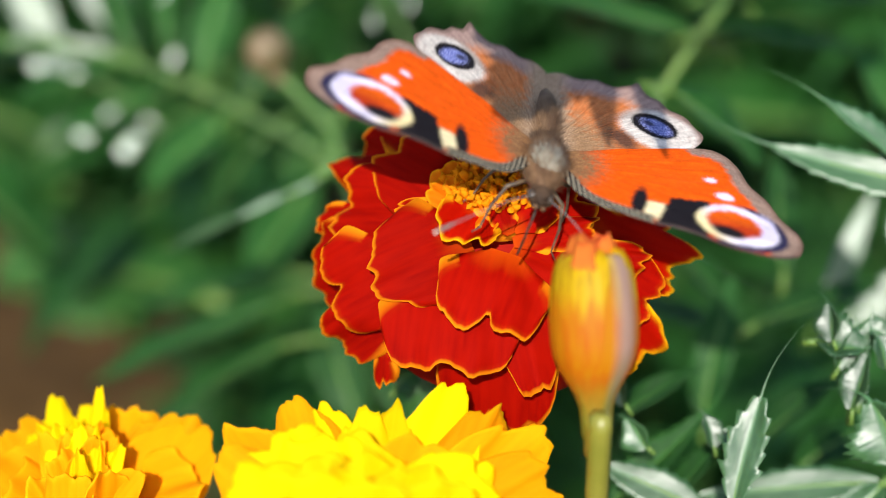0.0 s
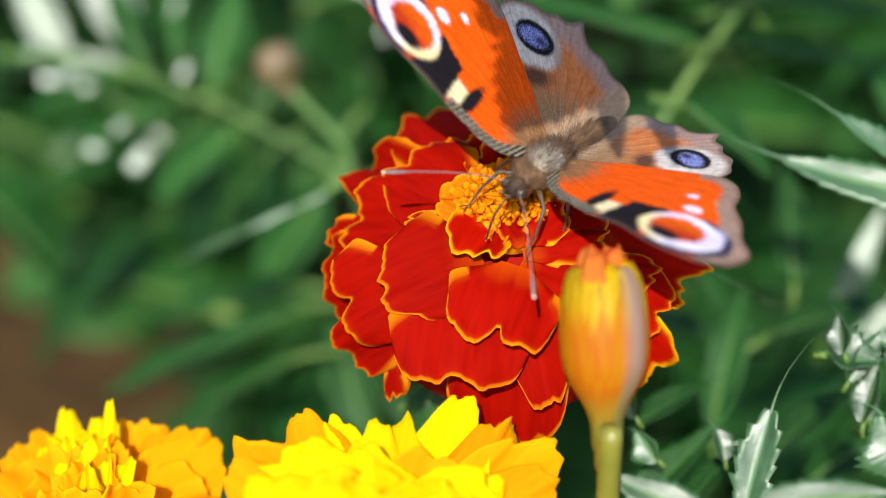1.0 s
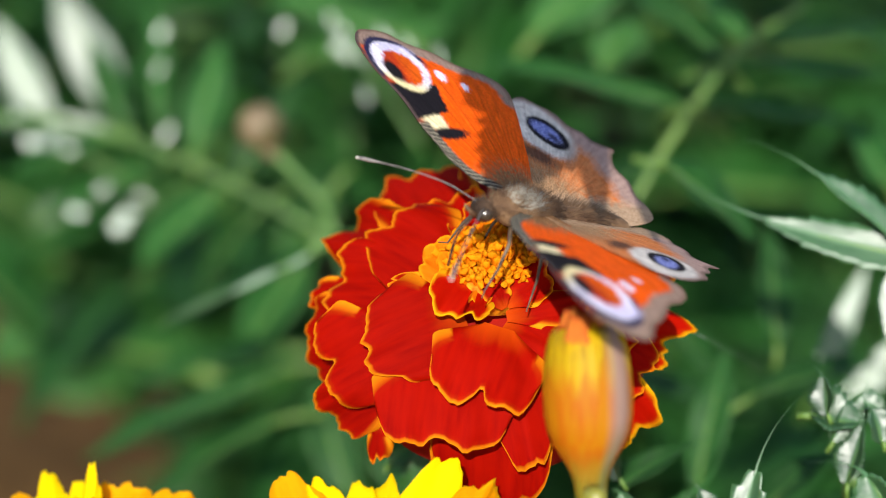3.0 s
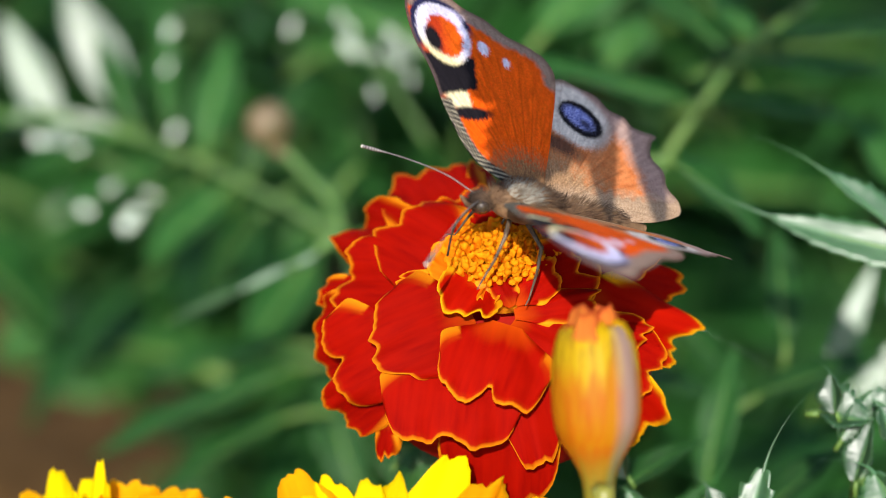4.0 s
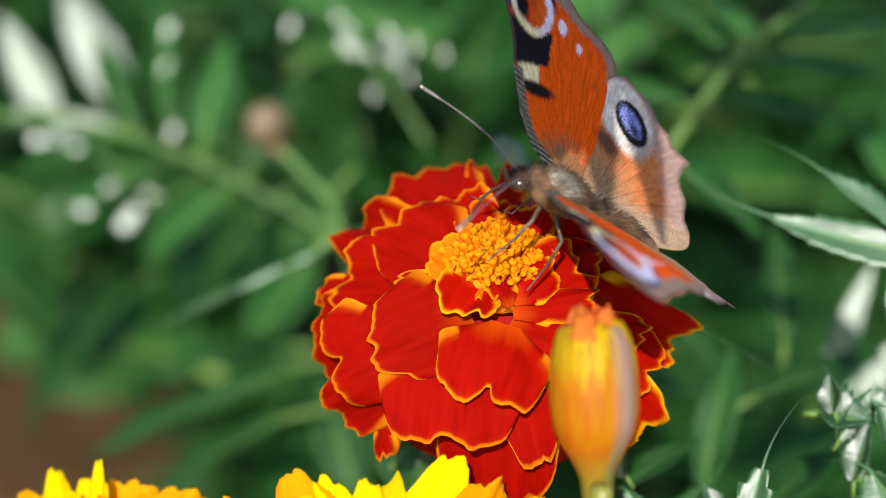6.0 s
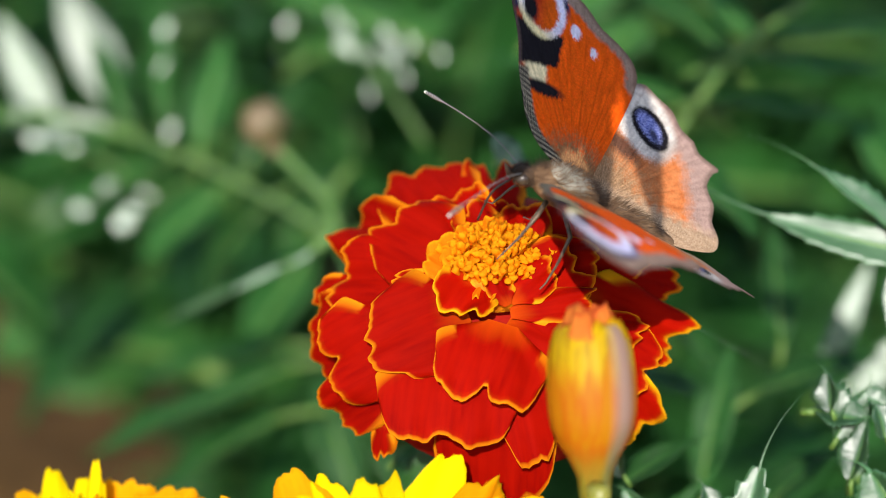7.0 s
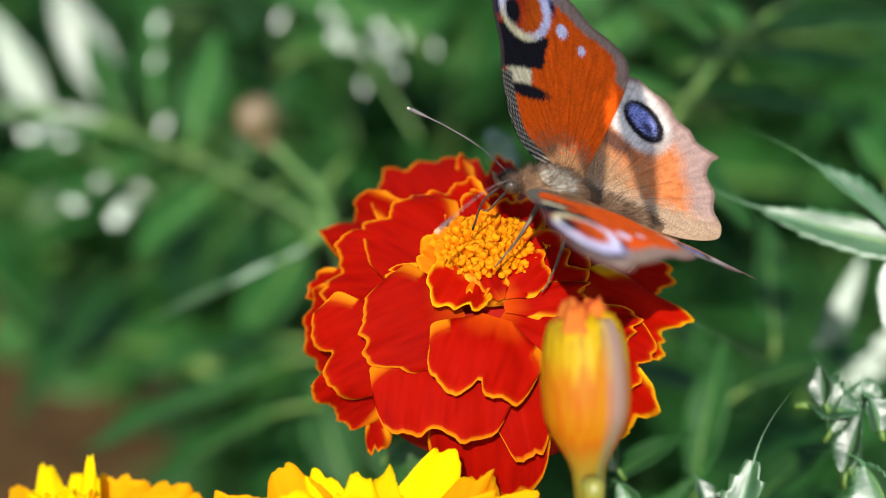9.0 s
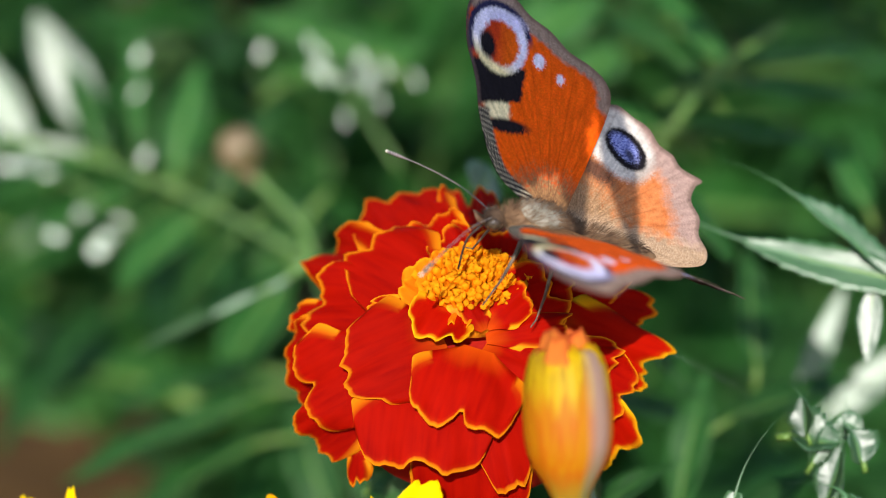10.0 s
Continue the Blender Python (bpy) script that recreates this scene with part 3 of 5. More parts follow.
petal_row(golden, spot(-41.4, -41.8, -3), (0, 0.3, 0.9), GOLD, 9, 0.1, 0.06, [spot(-37.2, -27.3, -4), spot(-49.2, -31.6, -3)])
petal_row(golden, spot(-40.6, -40.6, 2), (0.2, 0.75, 0.6), GOLD, 13, 0.1, 0.0, [spot(-28.4, -35.4, 5), spot(-28.8, -30.6, -1)])
petal_row(golden, spot(-43.4, -39.4, 3), (-0.2, 0.7, 0.6), GOLD, 11, 0.06, 0.02, [spot(-52.5, -33.2, 5), spot(-49.8, -35.2, 7)])
petal_row(golden, spot(-42.6, -38.9, 0), (0, 0.5, 0.85), YELLOW, 5.2, 0.3, 0.0, [spot(-46.5, -27.1, -3), spot(-43.0, -27.9, -2), spot(-48.3, -29.8, 1)])
petal_row(golden, spot(-41.6, -38.3, 0), (0, 0.5, 0.85), YELLOW, 3.2, 0.3, 0.0, [spot(-40.5, -25.6, 1), spot(-43.7, -28.8, 3)])
petal_row(golden, spot(-41.9, -38.6, 4), (0, 0.6, 0.8), GOLD, 4.6, 0.3, 0.02, [spot(-46.1, -29.8, 5), spot(-43.4, -30.2, 6), spot(-41.6, -29.0, 5), spot(-39.2, -29.0, 4), spot(-37.9, -30.2, 6), spot(-39.7, -30.6, 8), spot(-44.4, -31.7, 8)])
petal_row(golden, spot(-41.2, -38.9, 6), (0, 0.6, 0.8), YELLOW, 3.6, 0.3, 0.02, [spot(-45.8, -29.1, 4), spot(-42.3, -29.4, 6), spot(-40.1, -29.6, 7), spot(-37.2, -31.2, 7), spot(-41.4, -31.5, 10)])
petal_row(golden, spot(-41.2, -42.2, 8), (0, 0.75, 0.65), GOLD, 7, 0.2, 0.05, [spot(-46.2, -34.1, 12), spot(-42.0, -33.1, 14), spot(-37.8, -32.8, 14), spot(-34.3, -34.1, 12)])


# ---- the closed bud in front ----
def marigold_bud(base, top, radius, label, mats, stem_points, stem_r, group="marigold buds"):
    thing = empty("marigold_bud", base, label, "flower bud", group)
    axis = (top - base)
    L = axis.length
    place = basis(Vector(), RIGHT - axis * RIGHT.dot(axis) / L ** 2, axis)
    prof = [(0.265, -0.18), (0.335, -0.11), (0.345, -0.03), (0.37, 0.04), (0.45, 0.10), (0.58, 0.165), (0.81, 0.265), (0.93, 0.34), (0.985, 0.43), (1.0, 0.55), (0.98, 0.66), (0.94, 0.76), (0.88, 0.84), (0.80, 0.90), (0.70, 0.93)]
    cup = part("calyx", lathe([(r * radius * MM, z * L) for r, z in prof], 40, lambda a, i: 1 + 0.035 * abs(math.sin(2.5 * a + 0.4)) * (1 if i > 1 else 0.3)), mats[0], thing)
    cup.matrix_basis = place
    for k in range(5):
        a = k * 1.2566 + 0.47
        pts = [Vector((math.cos(a) * r * 0.995 * radius * MM, math.sin(a) * r * 0.995 * radius * MM, z * L)) for r, z in prof[1:]]
        rib = part("rib", tube(bmesh.new(), pts, [0.16 * MM] * len(pts), 6), mats[0], thing)
        rib.matrix_basis = place
    rnd = random.Random(4)
    for ring, n, r0, z0, z1, mat in ((1, 9, 0.86, 0.80, 1.0, mats[2]), (2, 8, 0.56, 0.80, 1.03, mats[2]), (3, 5, 0.28, 0.84, 1.04, mats[2])):
        for i in range(n):
            a = 6.2832 * (i + 0.5 * ring) / n
            d = Vector((math.cos(a), math.sin(a), 0))
            p0 = d * r0 * radius * MM + Vector((0, 0, z0 * L))
            p1 = d * r0 * radius * 0.74 * MM + Vector((0, 0, (z1 + rnd.uniform(-0.07, 0.04)) * L))
            me = petal_mesh((p1 - p0).length / MM, radius * 0.62, 0.12, 0.15, 4, i + ring * 11, ns=8, nq=8, heel=0.8, cup=-0.25, rimw=0.3)
            ob = part("petal_tip", me, mats[1] if ring == 1 and rnd.random() < 0.4 else mat, thing)
            ob.matrix_basis = place @ basis(p0, p1 - p0, d)
    stalk("stem", [base] + stem_points, stem_r * MM, stem_r * 0.9 * MM, mats[3], thing)
    return thing




SEPAL = 0.625                            # where round the bud the pale outer sepal lies


def calyx_material():
    m, n, l, b = material("calyx", 0.5, 0.2)
    tc, sx = n.new("ShaderNodeTexCoord"), n.new("ShaderNodeSeparateXYZ")
    l.new(tc.outputs["Generated"], sx.inputs[0])
    streak = grain(n, l, 260.0, 4.0, "Object", (4.0, 4.0, 0.35))
    col = mixed(n, l, ramp(n, l, sx.outputs[2], 0.14, 0.40), (0.26, 0.25, 0.03), (0.64, 0.25, 0.004))
    high = n.new("ShaderNodeMath")
    high.operation = "MULTIPLY_ADD"
    high.inputs[1].default_value = 0.7
    l.new(streak, high.inputs[0])
    l.new(sx.outputs[2], high.inputs[2])
    col = mixed(n, l, ramp(n, l, streak, 0.38, 0.62), col, mixed(n, l, ramp(n, l, sx.outputs[2], 0.14, 0.38), (0.34, 0.28, 0.025), (0.62, 0.16, 0.004)))
    tip = mixed(n, l, ramp(n, l, streak, 0.36, 0.52), (0.46, 0.27, 0.008), (0.70, 0.47, 0.005))
    upper = n.new("ShaderNodeMath")
    upper.operation = "SUBTRACT"
    upper.inputs[1].default_value = 0.5
    l.new(high.outputs[0], upper.inputs[0])
    col = mixed(n, l, ramp(n, l, upper.outputs[0], 0.53, 0.68), col, tip)
    pale = n.new("ShaderNodeTexGradient")
    pale.gradient_type = "RADIAL"
    l.new(tc.outputs["Object"], pale.inputs[0])
    side = n.new("ShaderNodeMath")
    side.operation = "SUBTRACT"
    side.inputs[1].default_value = SEPAL
    l.new(pale.outputs["Fac"], side.inputs[0])
    far = n.new("ShaderNodeMath")
    far.operation = "ABSOLUTE"
    l.new(side.outputs[0], far.inputs[0])
    col = mixed(n, l, ramp(n, l, far.outputs[0], 0.020, 0.075, (1, 1, 1), (0, 0, 0)), col, mixed(n, l, ramp(n, l, sx.outputs[2], 0.22, 0.52), (0.28, 0.27, 0.08), (0.50, 0.34, 0.27)))
    l.new(col, b.inputs["Base Color"])
    relief(n, l, b, streak, 0.4, 0.0006)
    thin(n, l, b, col, 0.5)
    return m


CALYX = calyx_material()
BUD_STEM = plain("bud_stem", (0.20, 0.20, 0.025), (0.27, 0.255, 0.04), 0.35, 220.0, 0.5, share=0.15)
BUD_YELLOW = petal_material("bud_yellow", (0.52, 0.30, 0.006), (0.66, 0.42, 0.008), (0.66, 0.26, 0.01), (0.68, 0.22, 0.008), 0.4)
TIPS = petal_material("bud_tips", (0.54, 0.12, 0.02), (0.62, 0.20, 0.03), (0.52, 0.08, 0.02), (0.58, 0.36, 0.006), 0.3)
marigold_bud(spot(16.0, -24.6, 30), spot(15.5, -6.7, 30), 4.6, "closed marigold bud with an orange calyx and yellow tips", (CALYX, BUD_YELLOW, TIPS, BUD_STEM),
             [spot(16.1, -28.8, 29), spot(16.3, -36.3, 26), Vector((0.018, -0.02, 0.12)), Vector((0.022, -0.01, 0.0))], 1.30)
CALYX_FAR = plain("calyx_far", (0.085, 0.075, 0.025), (0.20, 0.13, 0.075), 0.5, 120.0)
marigold_bud(spot(-27.4, 16.8, -95), spot(-30.6, 23.8, -95), 3.7, "small brownish unopened marigold bud behind the flower", (CALYX_FAR, CALYX_FAR, CALYX_FAR, STEM_DARK),
             [spot(-23.8, 13.2, -95), spot(-17.3, 3.9, -96), spot(-13.7, -24.7, -100), Vector((-0.01, 0.16, 0.0))], 0.9)


# ---- leaves ----

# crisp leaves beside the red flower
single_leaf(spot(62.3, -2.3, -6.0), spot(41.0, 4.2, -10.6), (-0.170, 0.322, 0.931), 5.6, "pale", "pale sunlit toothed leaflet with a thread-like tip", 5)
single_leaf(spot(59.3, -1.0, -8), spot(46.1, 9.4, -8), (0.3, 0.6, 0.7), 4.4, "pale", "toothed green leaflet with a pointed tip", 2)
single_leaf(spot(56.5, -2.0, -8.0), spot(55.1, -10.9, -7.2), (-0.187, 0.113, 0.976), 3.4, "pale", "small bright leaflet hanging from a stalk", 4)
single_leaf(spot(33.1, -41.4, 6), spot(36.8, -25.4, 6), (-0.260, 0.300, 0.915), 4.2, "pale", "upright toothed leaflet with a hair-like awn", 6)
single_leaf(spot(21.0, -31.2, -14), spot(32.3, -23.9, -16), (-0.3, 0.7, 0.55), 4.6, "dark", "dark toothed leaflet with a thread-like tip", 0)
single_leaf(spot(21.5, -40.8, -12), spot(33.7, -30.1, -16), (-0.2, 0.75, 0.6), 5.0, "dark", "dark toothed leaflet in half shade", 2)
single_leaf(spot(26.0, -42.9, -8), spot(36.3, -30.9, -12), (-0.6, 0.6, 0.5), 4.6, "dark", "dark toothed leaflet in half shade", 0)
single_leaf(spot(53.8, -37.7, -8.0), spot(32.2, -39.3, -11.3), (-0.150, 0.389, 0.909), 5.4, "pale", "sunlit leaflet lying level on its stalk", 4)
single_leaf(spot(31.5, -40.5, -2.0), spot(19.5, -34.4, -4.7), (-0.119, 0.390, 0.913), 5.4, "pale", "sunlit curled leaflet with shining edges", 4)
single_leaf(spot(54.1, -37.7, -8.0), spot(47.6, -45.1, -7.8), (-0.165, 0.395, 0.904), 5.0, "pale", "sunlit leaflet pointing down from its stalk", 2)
single_leaf(spot(64.0, -39.0, -10), spot(54.2, -37.3, -10), (0.2, 0.6, 0.75), 5.0, "dark", "short leaflet on the end of a stalk", 3)

single_leaf(spot(41.5, -37.2, -32), spot(53.7, -26.9, -36), (-0.3, 0.8, 0.5), 6, "dark", "dark green toothed leaflet in soft shade", 0)
single_leaf(spot(48.7, -39.8, -34), spot(60.3, -31.8, -38), (0.1, 0.85, 0.5), 7, "dark", "dark green toothed leaflet in soft shade", 1)
single_leaf(spot(37.8, -34.0, -50), spot(41.6, -13.9, -54), (-0.3, 0.65, 0.7), 6.5, "dark", "dark green toothed leaflet in soft shade", 1)
single_leaf(spot(45.9, -21.4, -55), spot(65.0, -14.1, -59), (0.2, 0.8, 0.5), 6, "dark", "dark green toothed leaflet in soft shade", 3)
single_leaf(spot(50.9, -14.2, -60), spot(50.7, 3.9, -64), (0.4, 0.2, 0.9), 6.5, "dark", "dark green toothed leaflet in soft shade", 1)
single_leaf(spot(58.8, -22.0, -75.0), spot(67.6, -2.6, -75.8), (-0.173, 0.119, 0.978), 4.5, "pale", "leaflet with a pale sheen of sunlight", 4)
single_leaf(spot(64.2, -23.2, -80.0), spot(80.3, -10.9, -78.5), (-0.185, 0.126, 0.975), 6, "pale", "leaflet with a pale sheen of sunlight", 4)
single_leaf(spot(33.7, -10.1, -64), spot(47.1, -21.5, -68), (-0.2, 0.75, 0.6), 6, "dark", "dark green toothed leaflet in soft shade", 1)
single_leaf(spot(32.5, 12.1, -46), spot(47.7, 3.7, -50), (-0.1, 0.75, 0.62), 8.5, "dark", "dark green toothed leaflet in soft shade", 3)
single_leaf(spot(25.7, -19.0, -70), spot(48.0, -22.8, -74), (0.0, 0.8, 0.5), 6, "dark", "dark green toothed leaflet in soft shade", 1)
single_leaf(spot(41.6, 22.8, -72), spot(66.0, 21.3, -76), (0.0, 0.8, 0.6), 5.5, "dark", "dark green toothed leaflet in soft shade", 1)
single_leaf(spot(45.4, 29.1, -74), spot(74.5, 28.6, -78), (0.0, 0.85, 0.5), 5.5, "dark", "dark green toothed leaflet in soft shade", 1)
single_leaf(spot(39.2, 22.5, -74), spot(8.6, 31.7, -78), (0.0, 0.8, 0.6), 6.5, "dark", "dark green toothed leaflet in soft shade", 1)
single_leaf(spot(45.7, 29.7, -76), spot(31.0, 43.1, -80), (0.0, 0.75, 0.65), 6.5, "dark", "dark green toothed leaflet in soft shade", 3)
single_leaf(spot(51.3, 33.0, -78), spot(73.6, 37.1, -82), (0.0, 0.8, 0.6), 6, "dark", "dark green toothed leaflet in soft shade", 1)
single_leaf(spot(49.5, 32.6, -78), spot(38.4, 47.0, -82), (0.1, 0.7, 0.65), 6, "dark", "dark green toothed leaflet in soft shade", 1)
single_leaf(spot(35.0, 13.4, -76), spot(21.2, 9.9, -80), (0.0, 0.8, 0.5), 6, "dark", "dark green toothed leaflet in soft shade", 1)
single_leaf(spot(70.0, 9.6, -70), spot(64.7, 21.2, -74), (0.3, 0.5, 0.8), 6, "dark", "dark green toothed leaflet in soft shade", 1)
single_leaf(spot(-7.0, 41.7, -150), spot(-33.6, 52.1, -154), (0.0, 0.7, 0.7), 11, "lush", "fresh light green leaflet", 1)
single_leaf(spot(-24.8, 37.8, -155), spot(1.8, 47.1, -159), (0.0, 0.7, 0.7), 10, "lush", "fresh light green leaflet", 3)
single_leaf(spot(17.4, 37.6, -112), spot(32.5, 51.0, -116), (0.1, 0.7, 0.7), 12, "lush", "fresh light green leaflet", 1)
single_leaf(spot(29.2, 31.7, -112), spot(35.5, 42.0, -116), (0.0, 0.5, 0.85), 9, "lush", "fresh light green leaflet", 1)
single_leaf(spot(-7.9, -23.4, -60), spot(1.4, -35.7, -64), (0.0, 0.6, 0.8), 9, "lush", "fresh light green leaflet", 1)
single_leaf(spot(-3.8, -38.1, -70), spot(-8.3, -26.3, -74), (0.0, 0.55, 0.8), 9, "lush", "fresh light green leaflet", 3)
single_leaf(spot(-18.6, 11.2, -120), spot(-29.0, -4.0, -124), (0.0, 0.6, 0.8), 12, "lush", "fresh light green leaflet", 1)
single_leaf(spot(-22.5, 1.1, -118), spot(-37.0, -20.2, -122), (0.0, 0.7, 0.7), 12, "dark", "dark green toothed leaflet in soft shade", 1)
single_leaf(spot(-13.5, -41.2, -95), spot(-21.3, -20.8, -99), (-0.2, 0.6, 0.8), 9, "dark", "dark green toothed leaflet in soft shade", 1)
single_leaf(spot(5.5, -31.8, -60), spot(-0.3, -39.1, -64), (0.0, 0.6, 0.8), 7, "lush", "fresh light green leaflet", 1)
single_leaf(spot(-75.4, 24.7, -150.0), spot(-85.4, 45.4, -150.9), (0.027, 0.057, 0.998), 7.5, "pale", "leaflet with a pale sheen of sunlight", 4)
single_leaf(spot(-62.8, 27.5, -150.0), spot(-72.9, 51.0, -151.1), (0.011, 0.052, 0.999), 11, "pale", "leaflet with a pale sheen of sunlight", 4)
single_leaf(spot(-54.9, 21.8, -120), spot(-62.7, 38.9, -124), (0.2, 0.5, 0.85), 6, "dark", "dark green toothed leaflet in soft shade", 1)
single_leaf(spot(-53.0, 20.9, -150), spot(-55.2, 49.9, -154), (0.4, 0.5, 0.7), 6, "dark", "dark green toothed leaflet in soft shade", 1)
single_leaf(spot(-43.0, 17.4, -122), spot(-39.4, 39.1, -126), (0.1, 0.7, 0.7), 8, "dark", "dark green toothed leaflet in soft shade", 1)
single_leaf(spot(-36.2, 12.4, -125), spot(-25.3, 33.2, -129), (0.0, 0.75, 0.6), 9, "dark", "dark green toothed leaflet in soft shade", 3)
single_leaf(spot(-59.0, 21.4, -130), spot(-80.2, 15.8, -134), (0.1, 0.75, 0.6), 7.5, "dark", "dark green toothed leaflet in soft shade", 1)
single_leaf(spot(-72.0, 24.5, -130), spot(-94.8, 23.7, -134), (0.1, 0.75, 0.6), 7, "dark", "dark green toothed leaflet in soft shade", 1)
single_leaf(spot(-49.2, 16.7, -130), spot(-72.8, 8.5, -134), (0.1, 0.75, 0.6), 8.5, "dark", "dark green toothed leaflet in soft shade", 1)
single_leaf(spot(-45.0, 13.6, -130), spot(-61.3, 2.2, -134), (0.1, 0.75, 0.6), 8, "dark", "dark green toothed leaflet in soft shade", 1)
single_leaf(spot(-38.5, 11.1, -118), spot(-55.2, -1.9, -122), (0.0, 0.6, 0.75), 8, "dark", "dark green toothed leaflet in soft shade", 1)
single_leaf(spot(-30.7, 8.2, -120), spot(-46.3, -8.1, -124), (0.0, 0.75, 0.65), 9, "dark", "dark green toothed leaflet in soft shade", 3)
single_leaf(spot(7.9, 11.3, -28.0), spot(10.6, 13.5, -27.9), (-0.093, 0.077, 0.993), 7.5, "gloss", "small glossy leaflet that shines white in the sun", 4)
single_leaf(spot(-12.3, 2.7, -66), spot(-44.6, -11.6, -70), (0.05, 0.85, 0.5), 5.5, "dark", "long narrow leaflet with small glints of sun", 1)
single_leaf(spot(-24.6, -19.4, -92), spot(-59.7, -32.9, -96), (0.0, 0.85, 0.5), 8, "dark", "dark green toothed leaflet in soft shade", 1)
single_leaf(spot(-26.1, -27.5, -88), spot(-51.5, -40.8, -92), (0.05, 0.85, 0.5), 8, "dark", "dark green toothed leaflet in soft shade", 3)
single_leaf(spot(-25.9, -16.6, -110), spot(-54.0, -20.7, -114), (0.0, 0.9, 0.4), 9, "dark", "dark green toothed leaflet in soft shade", 1)
single_leaf(spot(-50.0, -24.6, -180), spot(-88.6, -14.2, -184), (-0.1, 0.8, 0.5), 26, "lush", "broad soft green leaf low in the bed", 3)
single_leaf(spot(-94.6, 2.3, -150), spot(-73.4, -13.2, -154), (0.0, 0.8, 0.5), 18, "dark", "dark green toothed leaflet in soft shade", 3)
single_leaf(spot(-118.6, 15.6, -260), spot(-79.9, 5.8, -264), (0.0, 0.75, 0.65), 34, "dark", "dark green toothed leaflet in soft shade", 1)
single_leaf(spot(-117.0, -4.1, -265), spot(-75.0, -1.3, -269), (0.0, 0.75, 0.65), 34, "dark", "dark green toothed leaflet in soft shade", 3)
single_leaf(spot(-52.8, -28.2, -290), spot(-108.7, -23.9, -294), (0.0, 0.75, 0.6), 46, "lush", "broad soft green leaf low in the bed", 3)
single_leaf(spot(-46.2, -9.0, -300), spot(-104.6, -4.4, -304), (0.1, 0.8, 0.5), 44, "lush", "broad soft green leaf low in the bed", 1)
single_leaf(spot(-37.8, -45.7, -270), spot(-75.7, -36.0, -274), (0.0, 0.8, 0.5), 34, "lush", "broad soft green leaf low in the bed", 3)
single_leaf(spot(66.9, 33.9, -240), spot(116.4, 39.6, -244), (0.1, 0.7, 0.7), 30, "dark", "dark green toothed leaflet in soft shade", 1)
single_leaf(spot(82.1, 51.1, -250), spot(130.0, 52.9, -254), (0.0, 0.7, 0.7), 30, "dark", "dark green toothed leaflet in soft shade", 3)
single_leaf(spot(56.1, 15.0, -240), spot(105.5, 19.2, -244), (0.0, 0.7, 0.7), 30, "dark", "dark green toothed leaflet in soft shade", 3)
single_leaf(spot(64.2, 60.7, -250), spot(113.3, 69.6, -254), (0.0, 0.7, 0.7), 30, "dark", "dark green toothed leaflet in soft shade", 1)
single_leaf(spot(-72.7, 20.4, -150.0), spot(-85.0, 38.8, -150.9), (0.025, 0.064, 0.998), 7, "pale", "leaflet with a pale sheen of sunlight", 4)
single_leaf(spot(-61.7, 23.0, -140.0), spot(-86.6, 24.3, -139.6), (0.021, 0.071, 0.997), 5, "pale", "leaflet with a pale sheen of sunlight", 4)
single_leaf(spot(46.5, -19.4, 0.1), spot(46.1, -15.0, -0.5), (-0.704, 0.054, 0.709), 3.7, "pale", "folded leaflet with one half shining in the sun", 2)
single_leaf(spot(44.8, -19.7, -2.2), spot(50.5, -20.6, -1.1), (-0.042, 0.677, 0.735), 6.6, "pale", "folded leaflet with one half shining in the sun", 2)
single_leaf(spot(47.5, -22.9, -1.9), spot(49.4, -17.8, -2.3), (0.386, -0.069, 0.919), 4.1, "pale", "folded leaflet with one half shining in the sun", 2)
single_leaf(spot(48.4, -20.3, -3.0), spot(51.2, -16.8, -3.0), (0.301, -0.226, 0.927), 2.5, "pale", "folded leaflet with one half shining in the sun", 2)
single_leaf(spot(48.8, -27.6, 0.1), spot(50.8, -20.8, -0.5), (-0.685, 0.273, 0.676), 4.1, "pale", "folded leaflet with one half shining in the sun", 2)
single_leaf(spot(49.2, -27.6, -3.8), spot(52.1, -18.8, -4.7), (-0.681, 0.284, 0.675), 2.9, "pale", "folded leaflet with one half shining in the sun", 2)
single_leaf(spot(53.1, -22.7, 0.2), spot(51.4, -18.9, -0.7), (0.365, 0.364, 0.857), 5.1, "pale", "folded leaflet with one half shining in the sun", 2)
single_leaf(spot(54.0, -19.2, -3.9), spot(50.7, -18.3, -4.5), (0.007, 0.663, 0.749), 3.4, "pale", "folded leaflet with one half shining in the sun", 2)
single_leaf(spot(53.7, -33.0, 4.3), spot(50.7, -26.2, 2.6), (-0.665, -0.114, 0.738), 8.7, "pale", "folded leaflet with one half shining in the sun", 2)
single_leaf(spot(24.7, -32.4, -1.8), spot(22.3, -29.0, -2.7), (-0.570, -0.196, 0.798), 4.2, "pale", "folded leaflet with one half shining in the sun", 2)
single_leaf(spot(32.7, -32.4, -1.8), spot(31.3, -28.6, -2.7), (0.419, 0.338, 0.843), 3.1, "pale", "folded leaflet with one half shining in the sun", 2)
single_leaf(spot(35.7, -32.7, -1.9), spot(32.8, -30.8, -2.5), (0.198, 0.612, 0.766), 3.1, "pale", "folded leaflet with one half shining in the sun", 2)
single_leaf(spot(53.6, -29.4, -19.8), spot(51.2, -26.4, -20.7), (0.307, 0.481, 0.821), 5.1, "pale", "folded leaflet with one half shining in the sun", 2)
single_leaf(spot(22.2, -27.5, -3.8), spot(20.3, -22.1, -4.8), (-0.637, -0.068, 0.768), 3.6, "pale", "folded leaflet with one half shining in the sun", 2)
single_leaf(spot(-81.8, -6.3, -255.5), spot(-120.8, 12.2, -259.5), (0.18, 0.68, 0.8), 31, "lush", "broad soft green leaf low in the bed", 1)
